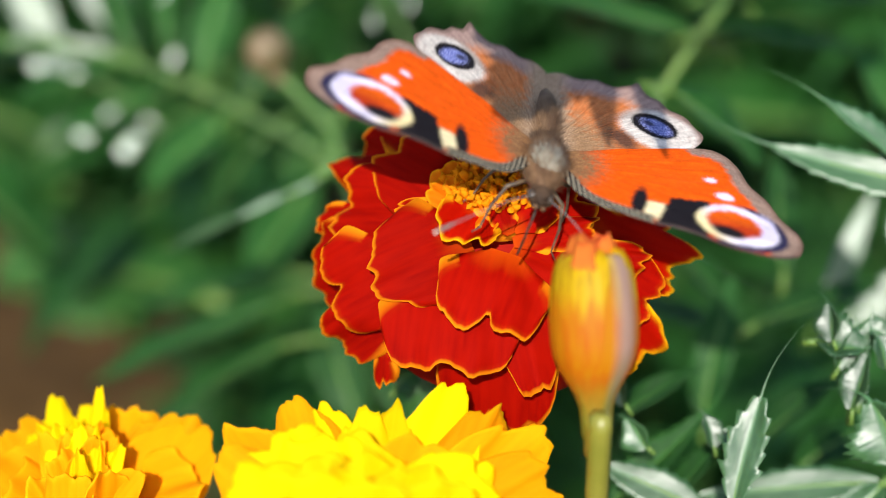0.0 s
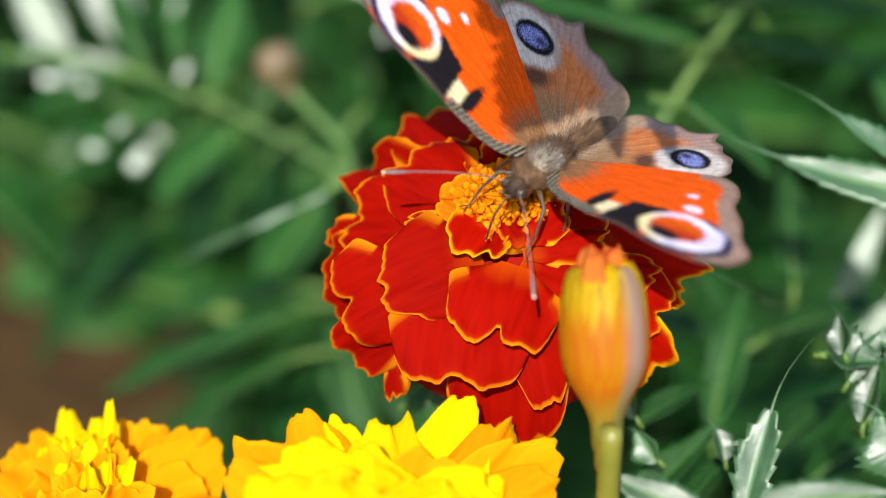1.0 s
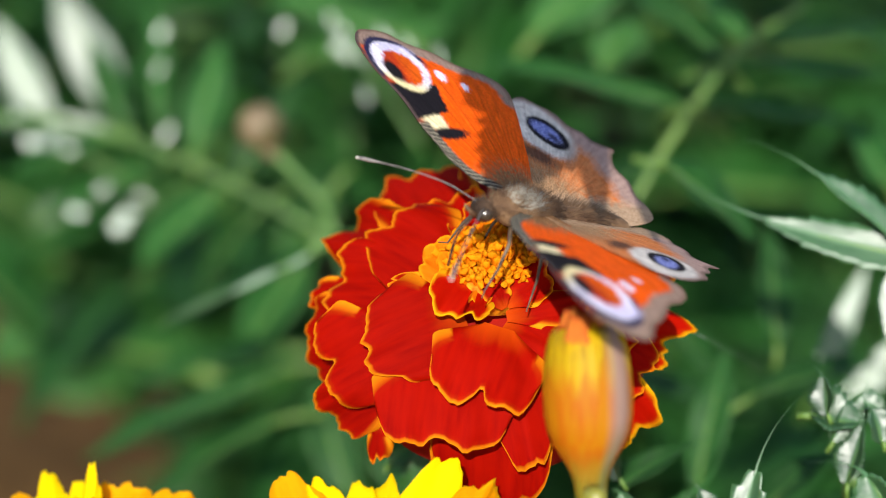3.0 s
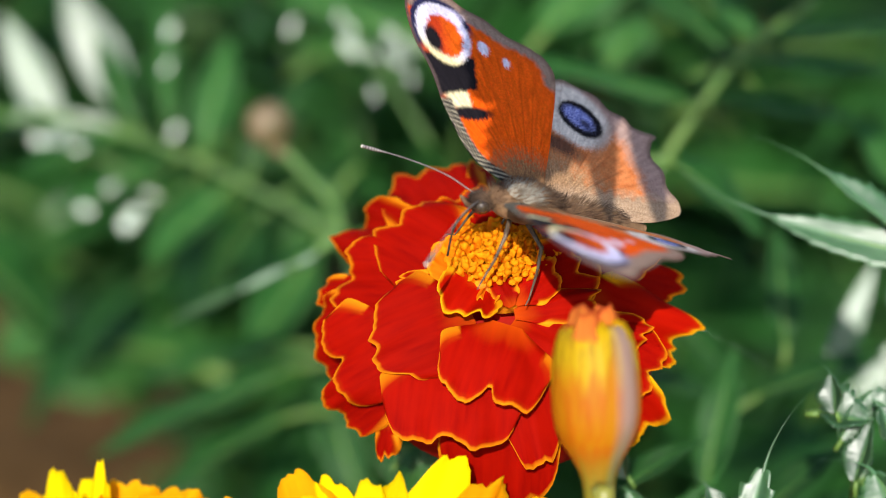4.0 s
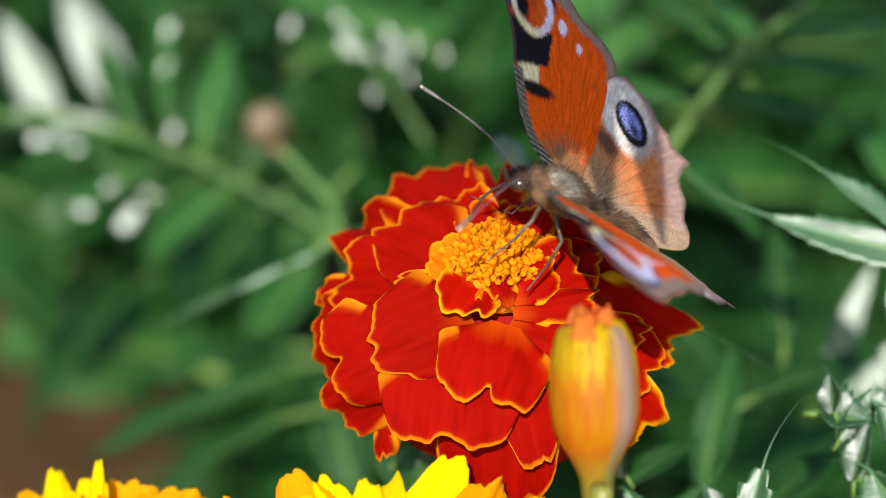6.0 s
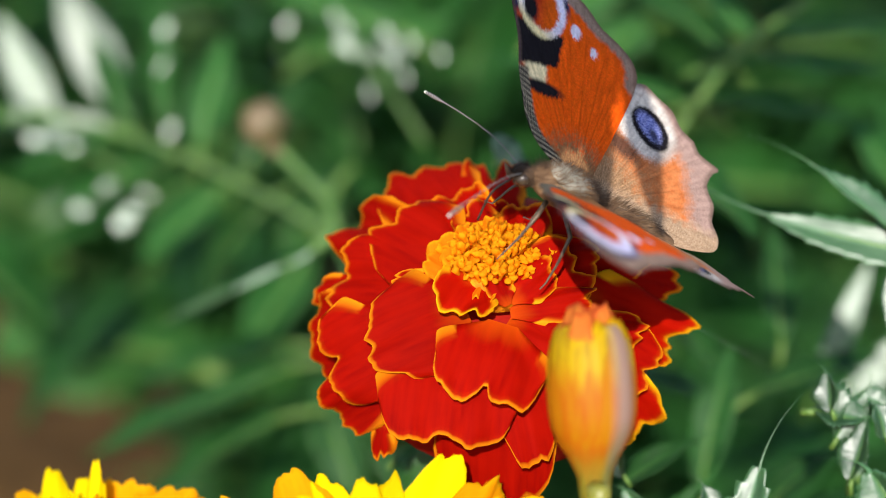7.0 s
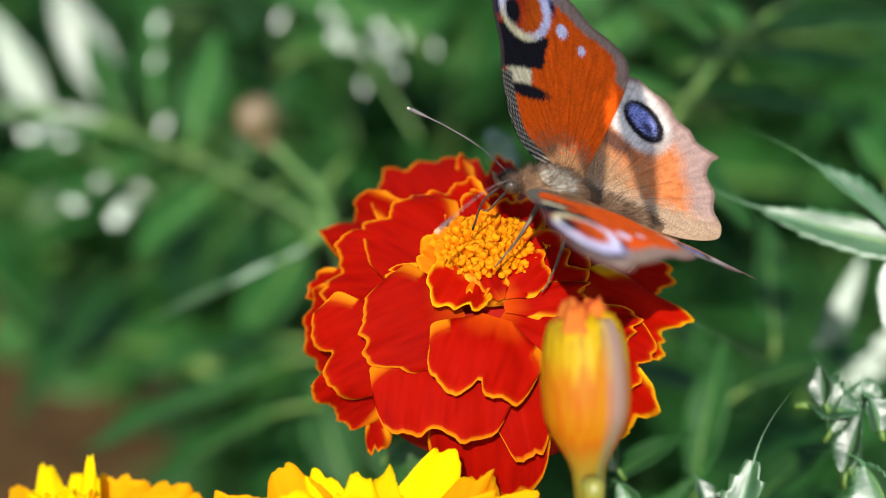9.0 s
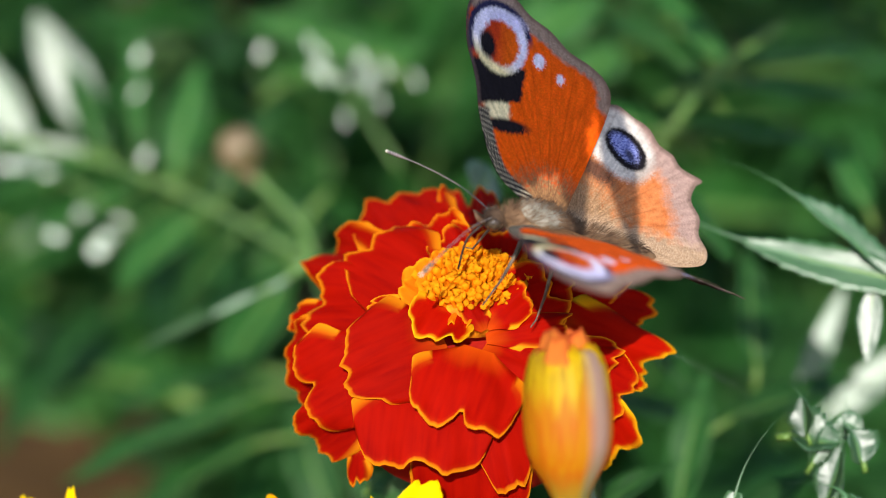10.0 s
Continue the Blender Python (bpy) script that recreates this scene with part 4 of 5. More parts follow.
single_leaf(spot(-97.9, 4.3, -253.4), spot(-70.2, 26.7, -257.4), (-0.15, 0.32, 0.8), 24, "lush", "broad soft green leaf low in the bed", 3)
single_leaf(spot(-39.5, 29.5, -285.2), spot(-95.3, 24.2, -289.2), (0.03, 0.53, 0.8), 22, "lush", "broad soft green leaf low in the bed", 1)
single_leaf(spot(-75.1, -10.0, -289.1), spot(-123.4, -25.6, -293.1), (0.22, 0.46, 0.8), 31, "lush", "broad soft green leaf low in the bed", 1)
single_leaf(spot(-85.7, 6.2, -263.0), spot(-51.5, -14.5, -267.0), (-0.22, 0.30, 0.8), 32, "lush", "broad soft green leaf low in the bed", 1)
single_leaf(spot(-51.7, -4.5, -242.4), spot(-44.6, 21.2, -246.4), (-0.20, 0.37, 0.8), 26, "lush", "broad soft green leaf low in the bed", 1)
single_leaf(spot(-25.2, -19.9, -259.3), spot(-77.6, -13.6, -263.3), (-0.18, 0.68, 0.8), 30, "lush", "broad soft green leaf low in the bed", 3)
single_leaf(spot(-69.5, -15.8, -278.3), spot(-86.8, -42.5, -282.3), (-0.20, 0.36, 0.8), 23, "lush", "broad soft green leaf low in the bed", 3)
single_leaf(spot(-42.8, 7.7, -264.8), spot(-20.9, 32.6, -268.8), (0.06, 0.58, 0.8), 23, "lush", "broad soft green leaf low in the bed", 3)
single_leaf(spot(-118.2, 7.8, -271.2), spot(-96.3, 32.9, -275.2), (-0.11, 0.49, 0.8), 30, "lush", "broad soft green leaf low in the bed", 1)
single_leaf(spot(-40.3, -19.6, -243.7), spot(-42.7, -45.8, -247.7), (0.27, 0.44, 0.8), 27, "lush", "broad soft green leaf low in the bed", 3)
single_leaf(spot(-62.1, 55.7, -265.3), spot(-98.9, 35.8, -269.3), (-0.29, 0.32, 0.8), 24, "lush", "broad soft green leaf low in the bed", 1)
single_leaf(spot(-74.3, 59.9, -285.2), spot(-33.4, 41.1, -289.2), (0.19, 0.48, 0.8), 28, "lush", "broad soft green leaf low in the bed", 3)
single_leaf(spot(-32.1, 34.1, -293.5), spot(-23.3, 62.7, -297.5), (0.15, 0.62, 0.8), 32, "lush", "broad soft green leaf low in the bed", 1)
single_leaf(spot(2.1, -23.8, -12.0), spot(-4.4, -30.7, -12.0), (-0.1, 0.25, 0.96), 6.5, "lush", "fresh light green leaflet", 1)
single_leaf(spot(-5.8, -26.9, -16.0), spot(-2.5, -23.0, -16.0), (-0.1, 0.25, 0.96), 5.0, "lush", "fresh light green leaflet", 1)
single_leaf(spot(-0.1, -29.5, -14.0), spot(-5.8, -34.8, -14.0), (-0.1, 0.25, 0.96), 6, "lush", "fresh light green leaflet", 1)
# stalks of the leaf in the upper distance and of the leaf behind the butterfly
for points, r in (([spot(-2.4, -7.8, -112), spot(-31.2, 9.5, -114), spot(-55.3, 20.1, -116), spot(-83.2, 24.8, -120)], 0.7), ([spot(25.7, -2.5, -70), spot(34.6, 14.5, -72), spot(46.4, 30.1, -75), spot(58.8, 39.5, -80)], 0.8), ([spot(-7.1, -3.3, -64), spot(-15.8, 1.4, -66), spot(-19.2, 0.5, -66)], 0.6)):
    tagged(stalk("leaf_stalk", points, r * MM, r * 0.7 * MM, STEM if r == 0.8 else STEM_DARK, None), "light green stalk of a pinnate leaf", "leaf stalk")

# small glossy leaf tips that catch the sun
tuft = empty("marigold_leaf", spot(-10.5, 33.4, -120), "leaf with small glossy tips that catch the sun", "leaf", "marigold leaves")
stalk("rachis", [spot(-2.4, 18.4, -122), spot(-9.5, 29.5, -122), spot(-17.7, 40.7, -122)], 0.6 * MM, 0.3 * MM, STEM_DARK, tuft)
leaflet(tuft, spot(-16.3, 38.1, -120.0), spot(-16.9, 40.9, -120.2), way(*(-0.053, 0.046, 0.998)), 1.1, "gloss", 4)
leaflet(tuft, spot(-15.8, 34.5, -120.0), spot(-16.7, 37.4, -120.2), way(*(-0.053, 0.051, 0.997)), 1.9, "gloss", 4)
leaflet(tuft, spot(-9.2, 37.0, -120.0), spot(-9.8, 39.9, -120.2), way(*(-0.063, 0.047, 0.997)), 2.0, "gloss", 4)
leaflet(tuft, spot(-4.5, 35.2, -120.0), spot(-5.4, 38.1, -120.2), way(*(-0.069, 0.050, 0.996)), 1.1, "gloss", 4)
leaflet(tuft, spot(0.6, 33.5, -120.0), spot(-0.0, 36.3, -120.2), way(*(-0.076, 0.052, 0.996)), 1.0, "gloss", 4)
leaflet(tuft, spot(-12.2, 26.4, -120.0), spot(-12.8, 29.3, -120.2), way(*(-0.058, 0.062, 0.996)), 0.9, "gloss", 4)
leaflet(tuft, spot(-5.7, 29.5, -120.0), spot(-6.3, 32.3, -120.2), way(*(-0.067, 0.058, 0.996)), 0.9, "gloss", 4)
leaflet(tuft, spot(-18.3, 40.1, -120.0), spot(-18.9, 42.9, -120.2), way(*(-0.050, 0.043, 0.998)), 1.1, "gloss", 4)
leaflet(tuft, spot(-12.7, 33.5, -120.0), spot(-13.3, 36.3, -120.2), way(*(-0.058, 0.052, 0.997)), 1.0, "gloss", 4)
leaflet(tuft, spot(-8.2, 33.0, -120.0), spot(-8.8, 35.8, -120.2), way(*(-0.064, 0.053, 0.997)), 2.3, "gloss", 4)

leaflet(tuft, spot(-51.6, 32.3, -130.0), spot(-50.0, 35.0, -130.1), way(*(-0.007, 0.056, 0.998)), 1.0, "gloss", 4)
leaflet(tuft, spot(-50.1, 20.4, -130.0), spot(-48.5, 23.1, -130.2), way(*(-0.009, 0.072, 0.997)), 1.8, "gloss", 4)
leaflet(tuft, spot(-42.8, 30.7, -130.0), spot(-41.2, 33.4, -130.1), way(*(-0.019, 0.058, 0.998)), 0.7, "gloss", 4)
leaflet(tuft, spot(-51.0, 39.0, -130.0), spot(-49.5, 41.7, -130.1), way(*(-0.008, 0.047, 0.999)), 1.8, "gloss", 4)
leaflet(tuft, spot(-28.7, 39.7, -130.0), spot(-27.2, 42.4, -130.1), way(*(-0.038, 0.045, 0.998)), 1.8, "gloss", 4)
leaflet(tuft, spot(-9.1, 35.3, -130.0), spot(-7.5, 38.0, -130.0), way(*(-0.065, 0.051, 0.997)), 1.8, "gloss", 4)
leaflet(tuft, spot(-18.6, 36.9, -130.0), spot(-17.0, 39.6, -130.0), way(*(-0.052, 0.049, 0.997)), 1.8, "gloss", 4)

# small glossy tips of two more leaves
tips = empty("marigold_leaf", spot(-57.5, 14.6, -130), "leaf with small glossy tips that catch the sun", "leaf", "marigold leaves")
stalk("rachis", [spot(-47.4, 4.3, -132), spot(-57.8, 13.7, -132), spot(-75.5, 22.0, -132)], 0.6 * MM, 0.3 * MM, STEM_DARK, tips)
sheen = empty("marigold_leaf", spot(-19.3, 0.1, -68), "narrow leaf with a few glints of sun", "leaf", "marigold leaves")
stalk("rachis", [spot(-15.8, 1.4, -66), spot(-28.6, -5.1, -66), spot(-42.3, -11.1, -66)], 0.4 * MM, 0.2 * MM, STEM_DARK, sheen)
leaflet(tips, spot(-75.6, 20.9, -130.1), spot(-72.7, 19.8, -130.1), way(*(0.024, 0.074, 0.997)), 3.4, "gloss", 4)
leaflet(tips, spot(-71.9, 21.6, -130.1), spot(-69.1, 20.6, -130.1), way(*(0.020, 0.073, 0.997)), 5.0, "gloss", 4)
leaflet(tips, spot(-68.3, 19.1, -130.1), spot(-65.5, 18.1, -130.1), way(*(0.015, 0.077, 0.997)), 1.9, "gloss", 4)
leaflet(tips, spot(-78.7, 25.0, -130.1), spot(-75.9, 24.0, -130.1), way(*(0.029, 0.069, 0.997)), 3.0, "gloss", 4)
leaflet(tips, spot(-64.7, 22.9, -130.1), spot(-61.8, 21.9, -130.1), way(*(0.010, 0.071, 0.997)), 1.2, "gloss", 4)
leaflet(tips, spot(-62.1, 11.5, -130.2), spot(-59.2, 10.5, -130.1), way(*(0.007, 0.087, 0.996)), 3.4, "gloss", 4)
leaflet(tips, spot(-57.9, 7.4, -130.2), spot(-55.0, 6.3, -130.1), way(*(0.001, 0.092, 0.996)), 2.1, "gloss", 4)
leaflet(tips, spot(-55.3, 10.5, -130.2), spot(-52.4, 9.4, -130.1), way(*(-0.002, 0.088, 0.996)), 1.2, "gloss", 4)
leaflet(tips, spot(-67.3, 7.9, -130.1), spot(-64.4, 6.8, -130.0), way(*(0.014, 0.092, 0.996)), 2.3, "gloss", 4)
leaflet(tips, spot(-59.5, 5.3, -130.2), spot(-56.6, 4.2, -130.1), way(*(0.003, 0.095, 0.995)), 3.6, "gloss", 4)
leaflet(sheen, spot(-30.6, -6.0, -64.0), spot(-40.7, -10.3, -63.7), way(*(-0.016, 0.115, 0.993)), 1.7, "dark", 4)
leaflet(sheen, spot(-23.7, -2.8, -64.0), spot(-31.1, -6.2, -63.8), way(*(-0.030, 0.109, 0.994)), 1.1, "mid", 4)
leaflet(sheen, spot(-19.1, -0.8, -64.0), spot(-22.8, -2.5, -64.0), way(*(-0.041, 0.104, 0.994)), 0.9, "mid", 4)

# the rest of the bed: many pinnate leaves, farther and farther off
rnd = random.Random(21)
for i in range(200):
    w = rnd.uniform(-480, -235)
    k = (237 - w) / 3536.5
    u, v = rnd.uniform(-1050, 1050) * k, rnd.uniform(-800, 640) * k
    if u < -420 * k and v < -110 * k:
        continue
    base = spot(u, v, w)
    lean = Vector((rnd.uniform(-0.7, 0.7), rnd.uniform(-0.6, 0.4), rnd.uniform(0.2, 0.9))).normalized()
    L = rnd.uniform(0.055, 0.10)
    tip = base + lean * L
    mid = base.lerp(tip, 0.5) + Vector((0, 0, 0.012))
    if any((p - HEART).dot(RIGHT) < -430 * q and (p - HEART).dot(UP) < -170 * q for p in (base, mid, tip) for q in ((0.237 - (p - HEART).dot(NEAR)) / 3536.5,)):
        continue
    leaf([base, mid, tip + Vector((0, 0, -0.01))], "pinnate marigold leaf deep in the bed", 5, rnd.uniform(24, 40), rnd.uniform(9, 15),
         rnd.choice(("dark", "dark", "lush")), (rnd.uniform(-0.4, 0.4), rnd.uniform(0.5, 0.95), rnd.uniform(0.2, 0.6)), seed=100 + i)

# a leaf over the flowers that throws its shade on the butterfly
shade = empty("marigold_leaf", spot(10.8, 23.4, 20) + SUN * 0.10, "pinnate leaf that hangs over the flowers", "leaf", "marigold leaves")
OVER = SUN * 0.10
stalk("rachis", [Vector((0.15, -0.08, 0.0)), spot(120, 20, 90), spot(70, 62, 110), spot(19.4, 39.3, 20) + OVER, spot(15.7, 30.7, 20) + OVER, spot(10.8, 23.4, 20) + OVER], 0.5 * MM, 0.3 * MM, STEM_DARK, shade)
leaflet(shade, spot(16.9, 30.7, 20) + OVER, spot(6.5, 5.6, 20) + OVER, SUN, 14, "dark", 1)
leaflet(shade, spot(13.3, 38.7, 20) + OVER, spot(2.8, 17.9, 20) + OVER, SUN, 15, "dark", 4)
leaflet(shade, spot(15.5, 25.0, 20) + OVER, spot(18.3, 4.0, 20) + OVER, SUN, 4.2, "dark", 1)
leaflet(shade, spot(20.0, 27.1, 20) + OVER, spot(24.6, 2.5, 20) + OVER, SUN, 4.0, "dark", 1)

# an unseen leaf, added out of the picture to shade the far side of the bed
veil = empty("marigold_leaf", spot(54.3, 30.1, -75) + SUN * 0.09, "unseen pinnate leaf added to shade the bed behind", "leaf", "marigold leaves")
stalk("rachis", [spot(75.5, 47.7, -75) + SUN * 0.09, spot(73.8, 33.6, -75) + SUN * 0.09, spot(73.8, 21.3, -75) + SUN * 0.09], 0.6 * MM, 0.4 * MM, STEM_DARK, veil)
leaflet(veil, spot(73.8, 22.1, -75) + SUN * 0.09, spot(39.3, 19.5, -75) + SUN * 0.09, SUN, 11, "dark", 1)
leaflet(veil, spot(73.8, 31.8, -75) + SUN * 0.09, spot(36.7, 29.2, -75) + SUN * 0.09, SUN, 9, "dark", 3)
leaflet(veil, spot(75.5, 42.4, -75) + SUN * 0.09, spot(42.0, 39.8, -75) + SUN * 0.09, SUN, 10, "dark", 1)

# gossamer
tagged(stalk("spider_silk", [spot(30.0, -9.3, -2), spot(35.1, -11.7, -8), spot(42.9, -15.6, -20)], 0.008 * MM, 0.007 * MM, SILK, None, "", 5), "single glinting thread of spider silk", "spider silk")

# ---- the butterfly ----
FM = 0.95 * MM                          # the butterfly is a little under the usual size


def wing_outline(points, steps=14):
    return [Vector((p.x, p.y)) for p in bend([(x, y, 0) for x, y in points], steps)]


def soft(d, w):
    """1 inside, 0 outside, over a soft edge of width w; d is the distance inside."""
    return min(1.0, max(0.0, 0.5 + d / w))


def blend(a, b, f):
    return tuple(x + (y - x) * f for x, y in zip(a, b))


def oval(p, c, a, b, turn=0.0):
    """About the distance inside an oval with half axes a and b, turned by degrees."""
    t = radians(turn)
    dx, dy = p[0] - c[0], p[1] - c[1]
    x, y = dx * math.cos(t) + dy * math.sin(t), -dx * math.sin(t) + dy * math.cos(t)
    return (1 - math.hypot(x / a, y / b)) * min(a, b)


BROWN, GREYB, ORG, BLACK = (0.13, 0.062, 0.032), (0.25, 0.165, 0.14), (0.70, 0.072, 0.003), (0.012, 0.010, 0.012)
CREAM, WHITE, VIOLET, RUST = (0.80, 0.66, 0.34), (0.80, 0.74, 0.78), (0.48, 0.42, 0.70), (0.50, 0.14, 0.04)


def inside(p, corners):
    """About the distance inside a convex patch with corners in clockwise or anticlockwise order."""
    out = []
    for (ax, ay), (bx, by) in zip(corners, corners[1:] + corners[:1]):
        out.append(((bx - ax) * (p[1] - ay) - (by - ay) * (p[0] - ax)) / math.hypot(bx - ax, by - ay))
    return max(min(out), -max(out))


def rough(x, y, s, k=0):
    return noise.noise(Vector((x * s, y * s, k * 7.3)))


def fore_colour(x, y, costa, rim, dist):
    """The colour of the forewing's upper side; costa and rim: distances to the front edge and to the outer edge, dist: to the root."""
    j, j2 = rough(x, y, 1.6), rough(x, y, 5.0, 1)
    p = (x + 0.22 * j2, y + 0.22 * rough(x, y, 5.0, 2))
    c = blend(ORG, (0.78, 0.105, 0.004), 0.5 + 0.5 * j)
    # brown hairy base
    c = blend(c, blend(BROWN, (0.34, 0.17, 0.07), 0.5 + 0.5 * j2), soft(5.6 - dist + 1.2 * j + 1.5 * j2, 3.0))
    # grey-brown outer margin, wider towards the tip
    wide = 1.9 + 1.3 * soft(y - 8.0, 10.0)
    c = blend(c, blend((0.20, 0.125, 0.09), (0.36, 0.245, 0.19), 0.5 + 0.6 * j2), soft(wide - rim + 0.4 * j, 0.7))
    c = blend(c, blend(BROWN, GREYB, 0.35), soft(0.5 - rim + 0.2 * j2, 0.4) * 0.8)
    # black bar and spot reaching from the costa, with cream between them
    c = blend(c, blend(CREAM, WHITE, 0.1), soft(oval(p, (12.6, 11.9), 1.9, 1.7, 20) + 0.3 * j, 0.5))
    c = blend(c, BLACK, soft(inside(p, ((12.1, 15.4), (14.3, 9.1), (18.7, 8.8), (18.3, 16.8))) + 0.2 * j, 0.4))
    c = blend(c, BLACK, soft(oval(p, (10.7, 10.5), 0.9, 2.9, 8) + 0.15 * j2, 0.4))
    # eyespot: white and cream round a dark red heart, with a dark line on the side of the tip
    shell = oval(p, (21.8, 12.4), 4.8, 3.6, 2)
    c = blend(c, blend(BLACK, (0.03, 0.03, 0.10), 0.5), soft(shell + 0.8, 0.35) * soft(x + 0.5 * (y - 12.3) - 20.6, 2.0))
    ring = blend(CREAM, blend(WHITE, VIOLET, 0.25 + 0.6 * max(0, j2)), soft(x + 0.5 * (12.5 - y) - 19.0, 2.5))
    c = blend(c, ring, soft(shell, 0.4))
    c = blend(c, blend(VIOLET, WHITE, 0.3 + 0.5 * j2), soft(oval(p, (24.7, 11.6), 1.5, 2.6, 5) + 0.5 * j2, 0.8) * 0.75)
    c = blend(c, blend((0.40, 0.035, 0.008), (0.62, 0.09, 0.005), soft(12.2 - y + 0.5 * j, 1.6)), soft(oval(p, (21.4, 12.3), 3.2, 2.4, 5) + 0.3 * j, 0.5))
    c = blend(c, BLACK, soft(oval(p, (20.6, 14.0), 1.9, 1.0, 10), 0.5))
    # pale dots
    for d, r in (((19.05, 4.2), 0.5), ((20.6, 7.2), 0.8)):
        c = blend(c, blend(WHITE, VIOLET, 0.3), soft(oval(p, d, r * 1.3, r) + 0.25 * j2, 0.3))
    # costa: black, closely barred with pale yellow, up to the bar
    strip = soft(1.35 - costa + 0.1 * j2, 0.3) * soft(12.4 - x, 0.8)
    bars = 0.5 + 0.5 * math.sin(x * 9.5 + 2.5 * costa)
    c = blend(c, blend(BLACK, (0.42, 0.36, 0.25), soft(bars - 0.78, 0.4)), strip)
    c = blend(c, blend(BLACK, GREYB, 0.3), soft(0.42 - costa, 0.3) * soft(x - 12.4, 0.8))
    return c


def hind_colour(x, y, costa, rim, dist):
    j, j2 = rough(x, y, 1.3, 3), rough(x, y, 6.0, 4)
    p = (x + 0.2 * j2, y + 0.2 * rough(x, y, 5.0, 5))
    c = blend(RUST, (0.56, 0.20, 0.07), 0.5 + 0.6 * j)
    c = blend(c, blend((0.20, 0.105, 0.052), (0.42, 0.25, 0.13), 0.5 + 0.6 * j2), soft(7.4 - dist + 1.5 * j + 1.8 * j2, 4.5))
    c = blend(c, blend((0.30, 0.19, 0.155), (0.42, 0.28, 0.235), 0.5 + 0.5 * j2), soft(3.6 - rim + 0.6 * j + 0.5 * j2, 2.2))
    c = blend(c, (0.13, 0.085, 0.065), soft(0.55 - rim + 0.2 * j2, 0.4) * 0.7)
    c = blend(c, blend((0.26, 0.155, 0.085), (0.50, 0.35, 0.23), 0.5 + 0.5 * j2), soft(3.0 - x + 0.8 * j, 1.8))
    # eyespot near the front corner: a pale field, a black disc and a blue dusting
    ring = oval(p, (13.7, -5.6), 5.2, 4.1, 50)
    c = blend(c, blend((0.66, 0.60, 0.53), GREYB, 0.10 + 0.5 * max(0, j)), soft(ring + 0.3 * j2, 0.9))
    c = blend(c, (0.05, 0.03, 0.025), soft(oval(p, (9.3, -2.6), 1.2, 2.7, -25) + 0.3 * j2, 1.0) * 0.85)
    c = blend(c, (0.20, 0.13, 0.10), soft(oval(p, (10.6, -9.0), 2.6, 0.8, -40), 1.0) * 0.5)
    c = blend(c, BLACK, soft(oval(p, (13.3, -6.5), 3.2, 2.35, 50), 0.35))
    c = blend(c, blend((0.04, 0.055, 0.25), (0.42, 0.45, 0.78), 0.35 + 0.9 * j2), soft(oval(p, (13.5, -6.3), 2.2, 1.35, 50) + 0.3 * j2, 0.5))
    c = blend(c, BLACK, soft(oval(p, (12.6, -7.0), 0.8, 0.5, 50) + 0.2 * j2, 0.4) * 0.8)
    return c


def gaps(points, line):
    """The distance of each point to the nearest point of a line."""
    p, q = np.asarray(points), np.asarray(line)
    return np.sqrt(((p[:, None, :] - q[None, :, :]) ** 2).sum(2).min(1))


WING_COLOURS = {}


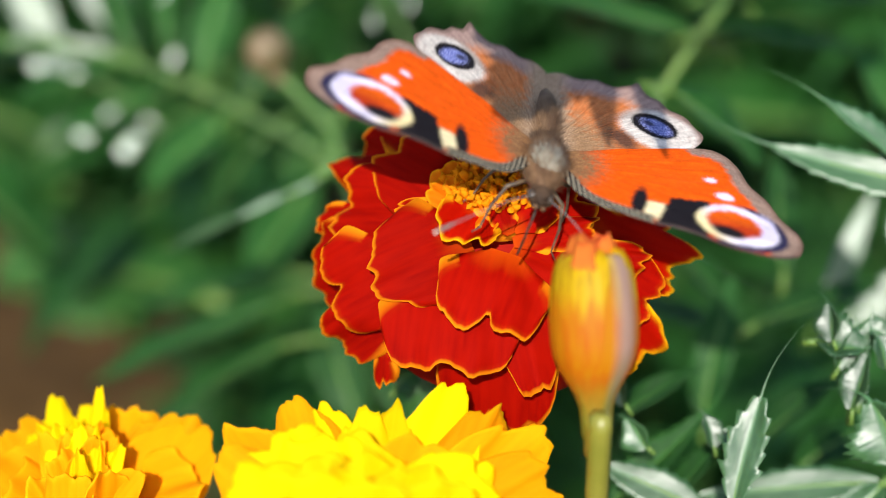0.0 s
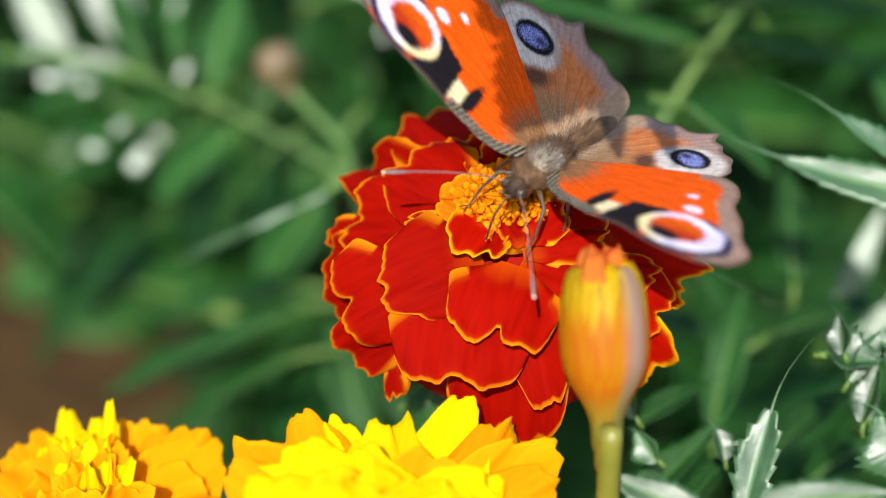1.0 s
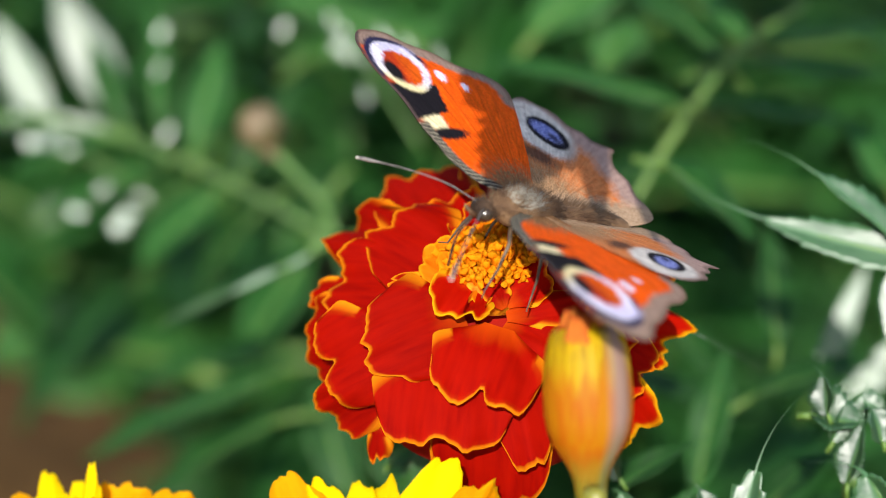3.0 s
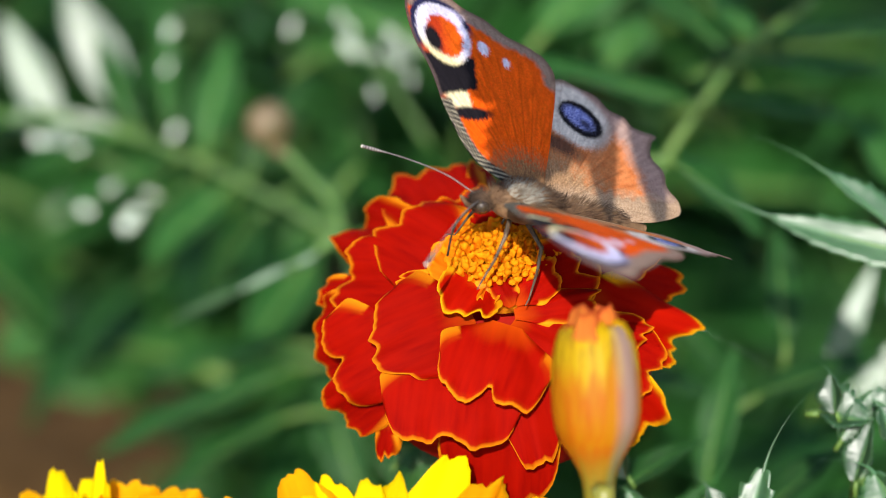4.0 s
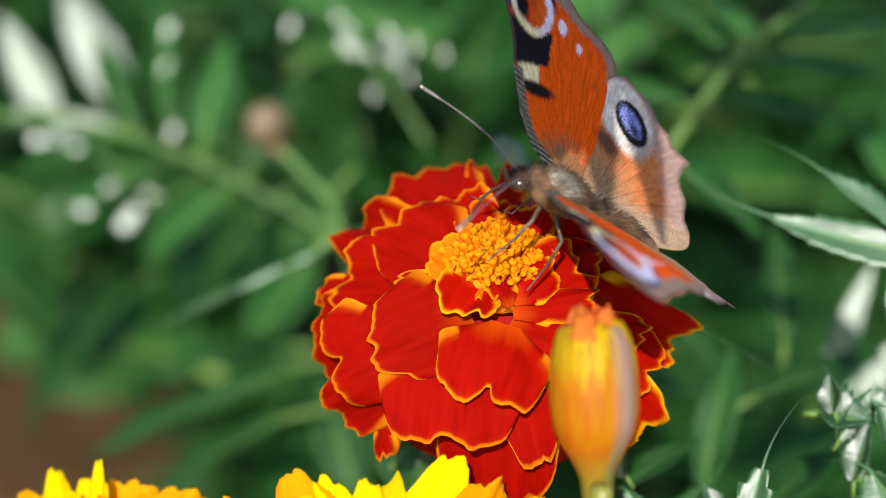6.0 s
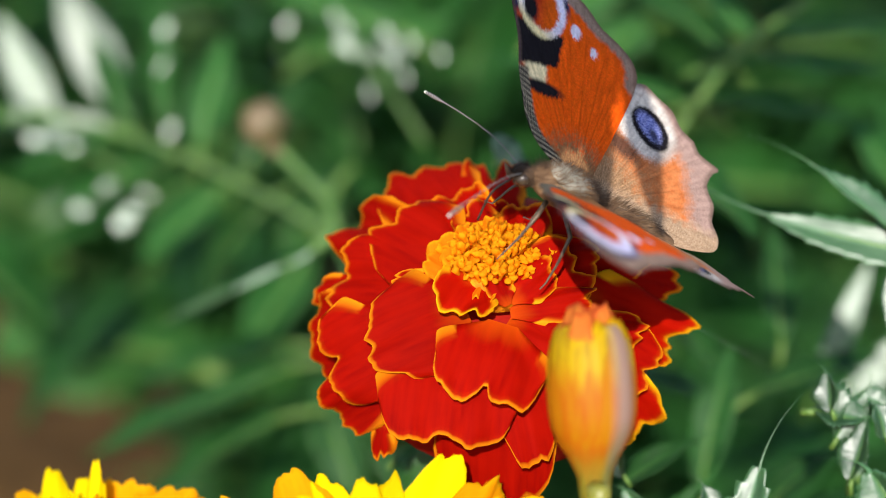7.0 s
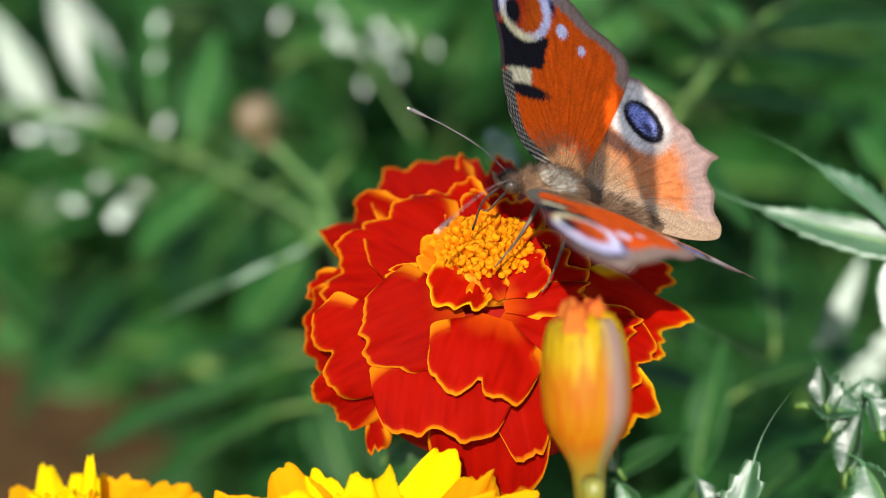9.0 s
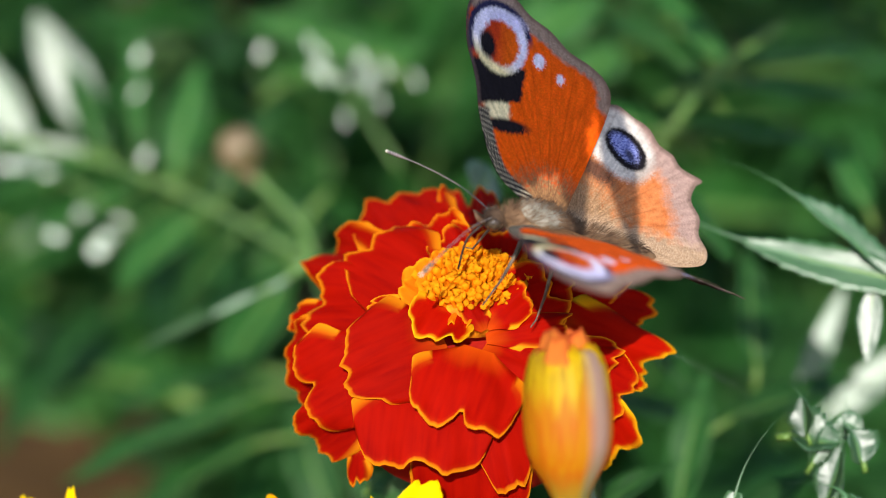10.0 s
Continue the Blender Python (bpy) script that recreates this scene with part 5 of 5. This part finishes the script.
def wing_mesh(name, outline, base, colour, veins, side, pivot, ends, nr=190, camber=0.9, droop=0.0):
    """A thin scaled wing, fanned out from its root; the upper side carries the pattern, the lower side is dark."""
    n = len(outline)
    b = Vector(base)
    top, col, edge_i = [], [], []
    mids = [(outline[i] - b) for i in range(n)]
    line = [(v.x, v.y) for v in outline]
    flat = [(b.x + o.x * k / nr, b.y + o.y * k / nr) for o in mids for k in range(nr + 1)]
    costa, rim = gaps(flat, line[:ends[0] * 14:2]), gaps(flat, line[ends[0] * 14:ends[1] * 14:2])
    for i, o in enumerate(mids):
        f = i / (n - 1)
        for k in range(nr + 1):
            r = k / nr
            q = b + o * r
            ang = math.atan2(o.y, o.x)
            z = camber * math.sin(math.pi * r * 0.8) * (0.4 + 0.6 * math.sin(math.pi * f))
            for v in veins:
                z += 0.06 * math.exp(-((ang - v) / 0.018) ** 2) * min(1, r * 3) * (1 - 0.3 * r)
            z += 0.22 * rough(q.x, q.y, 0.22, 6) * r - droop * max(0.0, q.x - 16.0) ** 2
            top.append(Vector((q.x * side, q.y, z)))
            at = i * (nr + 1) + k
            if name in WING_COLOURS:
                continue
            c = colour(q.x, q.y, float(costa[at]), float(rim[at]), (q - b).length)
            hairs = 1 + 0.24 * rough(ang * 34, (q - b).length * 0.5, 1.0, 9) + 0.10 * rough(q.x, q.y, 9.0, 8)
            c = tuple(max(0.0, a * hairs) for a in c)
            for v in veins:
                c = blend(c, (c[0] * 0.45, c[1] * 0.4, c[2] * 0.4), 0.3 * math.exp(-((ang - v) * max(2.0, (q - b).length) / 0.10) ** 2) * soft(r - 0.18, 0.2))
            col.append((*c, 1))
    col = WING_COLOURS.setdefault(name, col)
    w, k0 = nr + 1, len(top)
    piv = Vector(pivot)
    verts = [(v - piv) * FM for v in top] + [(v - piv - Vector((0, 0, 0.09))) * FM for v in top]
    under = [(0.03 + 0.02 * rough(v.x, v.y, 2.0), 0.022, 0.018, 1) for v in top]
    faces = []
    for i in range(n - 1):
        for k in range(nr):
            a = i * w + k
            faces.append((a, a + 1, a + w + 1, a + w) if side < 0 else (a, a + w, a + w + 1, a + 1))
            faces.append((k0 + a, k0 + a + w, k0 + a + w + 1, k0 + a + 1) if side < 0 else (k0 + a, k0 + a + 1, k0 + a + w + 1, k0 + a + w))
        a, b2 = i * w + nr, (i + 1) * w + nr
        faces.append((a, k0 + a, k0 + b2, b2) if side < 0 else (a, b2, k0 + b2, k0 + a))
    return mesh_from(name, verts, faces, "scales", col + under)


FORE = [(1.6, 6.4), (4.6, 10.9), (10.2, 13.7), (15.0, 14.9), (20.0, 16.6), (25.2, 16.8), (28.4, 15.2), (29.4, 12.6), (29.1, 10.4), (27.2, 8.4), (25.6, 5.4), (23.6, 3.0), (22.7, 0.1), (21.0, -2.1), (17.5, -2.8), (9.0, -0.4), (2.0, 1.8)]
HIND = [(2.0, 3.2), (7.0, 2.9), (12.0, 1.2), (16.0, -1.0), (18.3, -3.2), (19.0, -5.2), (18.1, -7.3), (17.2, -9.7), (15.3, -11.2), (14.4, -13.1), (12.9, -14.3), (12.1, -17.2), (11.0, -16.3), (9.0, -15.7), (6.9, -16.9), (4.6, -16.8), (2.6, -18.0), (0.6, -17.2), (-0.6, -13.0), (-0.6, -8.0), (0.0, -2.5)]


def fuzz(bm, rnd, centre, radii, count, length, back=(0, -1, 0.3), front=1.0):
    """Short hairs standing on an oval body."""
    for _ in range(count):
        d = Vector((rnd.gauss(0, 1), rnd.gauss(0, 1), abs(rnd.gauss(0, 1)) - 0.2)).normalized()
        p = Vector(centre) + Vector((d.x * radii[0], d.y * radii[1], d.z * radii[2]))
        g = (d + Vector(back) * 0.8 + Vector((rnd.uniform(-0.3, 0.3) for _ in range(3)))).normalized()
        s = g.orthogonal().normalized() * 0.045
        t = p + g * length * rnd.uniform(0.6, 1.2)
        v = [bm.verts.new(q * FM) for q in (p - s, p + s, p + s.cross(g), t)]
        for tri in ((0, 1, 3), (1, 2, 3), (2, 0, 3)):
            bm.faces.new([v[k] for k in tri])


def ellipsoid(bm, centre, radii, nu=20, nv=12, lump=0.0):
    rings = []
    for i in range(1, nv):
        a = math.pi * i / nv
        rings.append([bm.verts.new(((centre[0] + radii[0] * math.sin(a) * math.cos(b)) * FM, (centre[1] - radii[1] * math.cos(a)) * FM,
                                    (centre[2] + radii[2] * math.sin(a) * math.sin(b) * (1 + lump * math.sin(9 * a))) * FM)) for b in (6.28319 * k / nu for k in range(nu))])
    for r, s in zip(rings, rings[1:]):
        for k in range(nu):
            bm.faces.new((r[k], r[(k + 1) % nu], s[(k + 1) % nu], s[k]))
    for r, sgn in ((rings[0], -1), (rings[-1], 1)):
        c = bm.verts.new((centre[0] * FM, (centre[1] + sgn * radii[1]) * FM, centre[2] * FM))
        for k in range(nu):
            bm.faces.new((r[k], r[(k + 1) % nu], c))
    return bm


def peacock_butterfly():
    b = empty("butterfly", HEART, "orange and brown butterfly with blue and white eyespots", "butterfly")
    rnd = random.Random(12)
    bm = ellipsoid(bmesh.new(), (0, 4.6, 0.0), (2.5, 5.0, 2.3))
    fuzz(bm, rnd, (0, 4.6, 0.0), (2.4, 4.9, 2.2), 1300, 1.5)
    part("thorax", bm, FUR, b, "furry brown thorax")
    bm = ellipsoid(bmesh.new(), (0, 5.2, 1.35), (2.0, 3.0, 1.15))
    fuzz(bm, rnd, (0, 5.2, 1.35), (1.9, 2.9, 1.05), 500, 0.8)
    part("thorax_crest", bm, FUR_PALE, b, "pale shining hairs on the back")
    bm = ellipsoid(bmesh.new(), (0, -6.2, -0.3), (1.6, 7.2, 1.5), lump=0.06)
    fuzz(bm, rnd, (0, -4.0, -0.2), (1.6, 6.0, 1.5), 900, 1.5)
    part("abdomen", bm, FUR, b, "tapering brown abdomen")
    bm = ellipsoid(bmesh.new(), (0, 10.2, -0.9), (1.35, 1.4, 1.3))
    fuzz(bm, rnd, (0, 10.2, -0.8), (1.3, 1.4, 1.2), 260, 0.9, (0, 0.5, 0.4))
    head = part("head", bm, FUR_DARK, b)
    for s in (-1, 1):
        part("compound_eye", ellipsoid(bmesh.new(), (s * 1.0, 10.5, -0.8), (0.6, 0.85, 0.85), 14, 10), EYE_GLOSS, head, "dark glossy eye")
        part("palp", tube(bmesh.new(), [Vector(p) * FM for p in ((s * 0.4, 11.0, -1.4), (s * 0.45, 12.2, -1.1), (s * 0.4, 13.0, -0.6))], [0.3 * FM, 0.35 * FM, 0.1 * FM], 8), FUR, head)
    made = {"butterfly": b}
    for s in (1, -1):
        pts = [Vector((s * a, c, d)) for a, c, d in ANTENNA]
        pts = bend(pts, 10)
        k = len(pts) - 1
        rad = [(0.07 if i < k * 0.82 else 0.07 + 0.17 * math.sin((i / k - 0.82) / 0.18 * 2.6)) * FM for i in range(k + 1)]
        a = part("antenna", tube(bmesh.new(), [p * FM for p in pts], rad, 8), ANTENNA_SCALES, b, "thin dark antenna with a pale club tip")
        part("club_tip", ellipsoid(bmesh.new(), tuple(pts[-1]), (0.2, 0.2, 0.2), 8, 6), WHITE_TIP, a)
    part("proboscis", tube(bmesh.new(), [Vector(p) * FM for p in bend([(0, 11.2, -1.8), (0, 11.9, -4.6), (-0.3, 11.0, -8.6)], 8)], [0.14 * FM] * 17, 6), CHITIN, b)
    for s in (1, -1):
        for knee, foot, y in (((3.4, 7.4, -2.6), (4.4, 8.0, -8.6), 5.4), ((4.2, 2.6, -2.8), (5.6, 1.6, -9.0), 3.2)):
            pts = [Vector((s * p[0], p[1], p[2])) * FM for p in ((1.2, y + 1.0, -1.4), knee, ((knee[0] + foot[0]) / 2 + 0.3, (knee[1] + foot[1]) / 2, (knee[2] + foot[2]) / 2), foot, (foot[0] + 0.8, foot[1] + 0.6, foot[2] - 0.6))]
            part("leg", tube(bmesh.new(), pts, [0.32 * FM, 0.26 * FM, 0.17 * FM, 0.11 * FM, 0.07 * FM], 8), LEGS, b)
    for s in (1, -1):
        fw = wing_mesh("forewing", wing_outline(FORE), (0.8, 4.0), fore_colour, (0.62, 0.5, 0.36, 0.22, 0.08, -0.08, -0.2), s, (0, 3, 0), (6, 14), camber=0.35, droop=0.011)
        ob = part("forewing", fw, WING, b, "orange forewing with a dark bar and eyespot")
        ob.location = (0, 3 * FM, 0.3 * FM)
        made["fore", s] = ob
        hw = wing_mesh("hindwing", wing_outline(HIND), (0.6, 0.0), hind_colour, (-0.05, -0.28, -0.48, -0.68, -0.88, -1.08, -1.26), s, (0, 0, 0), (4, 16), camber=0.3)
        ob = part("hindwing", hw, WING, b, "rust-brown hindwing with a blue eyespot")
        made["hind", s] = ob
    return made


ANTENNA = ((0.6, 11.0, -0.2), (3.6, 14.2, -0.1), (7.2, 17.6, -1.2), (11.0, 20.9, -3.0))


def antenna_scales():
    m, n, l, b = material("antenna_scales", 0.5)
    tc, w = n.new("ShaderNodeTexCoord"), n.new("ShaderNodeTexWave")
    l.new(tc.outputs["Object"], w.inputs["Vector"])
    w.bands_direction = "Y"
    w.inputs["Scale"].default_value = 1500.0
    col = mixed(n, l, ramp(n, l, w.outputs["Fac"], 0.3, 0.7), (0.04, 0.03, 0.026), (0.26, 0.235, 0.21))
    l.new(col, b.inputs["Base Color"])
    return m


ANTENNA_SCALES = antenna_scales()
FLY = peacock_butterfly()

# seconds; place along the tilted axes; turn as a rotation vector; then raise, sweep and twist of the right and left forewing and of the right and left hindwing
MOVES = [
    (0, (11.2, 3.6, 16.8), (0.405, 1.401, 2.530), (12.8, -1.4, -2.6), (13.7, 0.1, -0.9), (14.0, -1.4, 0.6), (14.4, 2.4, 1.1)),
    (0.2, (11.0, 4.7, 17.3), (0.439, 1.157, 2.479), (21.7, 0.3, -1.3), (19.0, -0.3, -0.5), (14.4, 0.7, 1.3), (16.3, -0.7, 2.1)),
    (0.5, (11.6, 3.6, 16.4), (0.269, 1.117, 2.311), (33.4, 1.8, -0.9), (31.6, -1.0, -0.4), (31.7, 0.0, 0.3), (32.4, -0.1, 3.0)),
    (1, (12.2, 4.1, 15.1), (0.120, 1.185, 2.112), (27.7, 2.4, -3.4), (28.3, -1.9, -0.1), (25.7, 0.2, -0.1), (27.8, 0.2, 3.3)),
    (1.5, (12.5, 3.3, 15.4), (0.040, 1.303, 1.886), (19.2, 1.4, -2.1), (20.6, -0.5, -1.2), (20.0, 0.0, -1.2), (22.9, 0.1, 2.2)),
    (2, (12.8, 4.0, 16.6), (-0.112, 1.199, 1.801), (33.3, 0.5, -2.0), (35.8, -0.7, 1.0), (30.9, 2.5, -1.8), (31.9, -0.4, 2.1)),
    (2.2, (12.5, 3.7, 16.8), (-0.124, 1.239, 1.756), (32.3, 0.3, -0.9), (33.5, -2.1, 0.4), (31.7, 3.3, 0.3), (32.3, -0.1, 1.5)),
    (3.3, (12.8, 4.2, 17.2), (-0.196, 1.248, 1.552), (8.4, -1.3, -4.5), (9.1, 2.4, -1.3), (8.9, -0.1, -2.0), (12.1, 0.6, 2.1)),
    (3.5, (12.0, 3.9, 16.7), (-0.310, 1.092, 1.616), (15.5, -1.6, -4.7), (16.0, 2.1, -1.5), (16.1, 0.3, -3.8), (18.9, 1.1, 3.3)),
    (4, (12.5, 4.3, 16.0), (-0.261, 1.183, 1.522), (24.3, -0.8, -1.4), (24.4, 3.1, -0.6), (21.8, 1.7, -5.0), (26.4, -0.3, 3.3)),
    (4.5, (12.6, 4.9, 15.2), (-0.266, 1.135, 1.461), (15.0, -4.1, -3.2), (15.9, 6.8, -4.4), (16.2, 0.6, -5.6), (18.4, -0.5, 2.4)),
    (5, (13.5, 5.0, 17.4), (-0.203, 1.146, 1.403), (17.1, -1.7, -3.3), (18.8, 2.8, -3.0), (17.7, 2.5, -3.7), (20.3, 0.9, 2.6)),
    (5.1, (13.5, 5.0, 17.4), (-0.203, 1.146, 1.403), (17.1, -1.7, -3.3), (18.8, 2.8, -3.0), (17.7, 2.5, -3.7), (20.3, 0.9, 2.6)),
    (5.3, (15.9, 4.0, 18.2), (0.186, 1.227, 1.372), (21.5, -0.2, -2.1), (24.3, 4.7, -1.5), (23.2, 2.7, -2.0), (21.0, -0.8, 2.8)),
    (5.5, (15.6, 4.4, 17.1), (0.052, 1.202, 1.316), (23.7, -0.2, -0.3), (26.6, 2.1, -1.1), (23.8, 3.4, -1.0), (25.0, -0.7, 2.0)),
    (5.7, (15.8, 4.4, 17.1), (0.038, 1.197, 1.311), (23.8, -0.3, -0.3), (26.6, 2.0, -1.3), (23.9, 3.2, -1.2), (25.0, -0.6, 2.0)),
    (6.8, (15.6, 4.4, 16.6), (-0.024, 1.128, 1.223), (26.1, -1.7, 0.4), (25.8, 1.0, -2.4), (30.9, 0.8, -2.8), (25.6, 0.7, 1.0)),
    (7, (17.3, 4.6, 16.8), (-0.154, 1.139, 1.253), (25.5, -1.9, -0.0), (25.9, 1.3, -3.9), (24.4, 0.7, -3.3), (25.0, 1.3, 1.3)),
    (7.5, (17.5, 4.3, 16.3), (-0.178, 1.146, 1.217), (25.4, -2.8, -0.0), (24.9, 0.9, -5.0), (24.8, -0.2, -4.7), (27.4, 3.9, 1.7)),
    (8, (17.3, 4.5, 15.4), (-0.263, 1.065, 1.290), (30.4, -3.6, -2.8), (30.9, 3.5, -4.3), (28.3, -0.2, -3.3), (28.7, 1.8, 1.8)),
    (8.5, (17.5, 4.1, 16.3), (-0.196, 1.115, 1.278), (22.6, -3.6, -1.1), (22.5, 3.5, -3.0), (21.0, -0.9, -3.7), (23.0, 2.2, 2.2)),
    (9, (17.3, 4.2, 16.3), (-0.236, 1.089, 1.336), (27.0, -4.1, -1.6), (26.7, 2.1, -4.6), (24.8, -1.5, -4.7), (28.5, 4.9, 4.0)),
    (9.5, (17.6, 4.1, 16.5), (-0.263, 1.089, 1.334), (28.1, -3.9, -2.1), (27.9, 3.0, -3.7), (24.7, -1.9, -4.1), (27.9, 3.6, 3.1)),
    (10, (17.5, 4.1, 17.2), (-0.273, 1.072, 1.389), (29.8, -3.7, -3.4), (29.3, 1.3, -6.5), (26.6, -1.8, -3.8), (31.4, 5.7, 4.8)),
]


def motions():
    """The butterfly turns and shifts on the flower while its wings open and close."""
    tilt = Matrix((RIGHT, UP, NEAR)).transposed()
    body, wings = [], {("fore", 1): [], ("fore", -1): [], ("hind", 1): [], ("hind", -1): []}
    for t, place, turn, *angles in MOVES:
        v = Vector(turn)
        m = (tilt @ Matrix.Rotation(v.length, 3, v.normalized())).to_4x4()
        m.translation = spot(*place)
        body.append((t, m))
        for (key, rows), (lift, sweep, twist) in zip(wings.items(), angles):
            root = pose(0, 3 * FM, 0.3 * FM) if key[0] == "fore" else pose(0, 0, 0)
            rows.append((t, root @ pose(0, 0, 0, 0, -lift * key[1], 0) @ pose(0, 0, 0, 0, 0, sweep) @ pose(0, 0, 0, twist, 0, 0)))
    walk(FLY["butterfly"], body)
    for key, rows in wings.items():
        walk(FLY[key], rows)


motions()
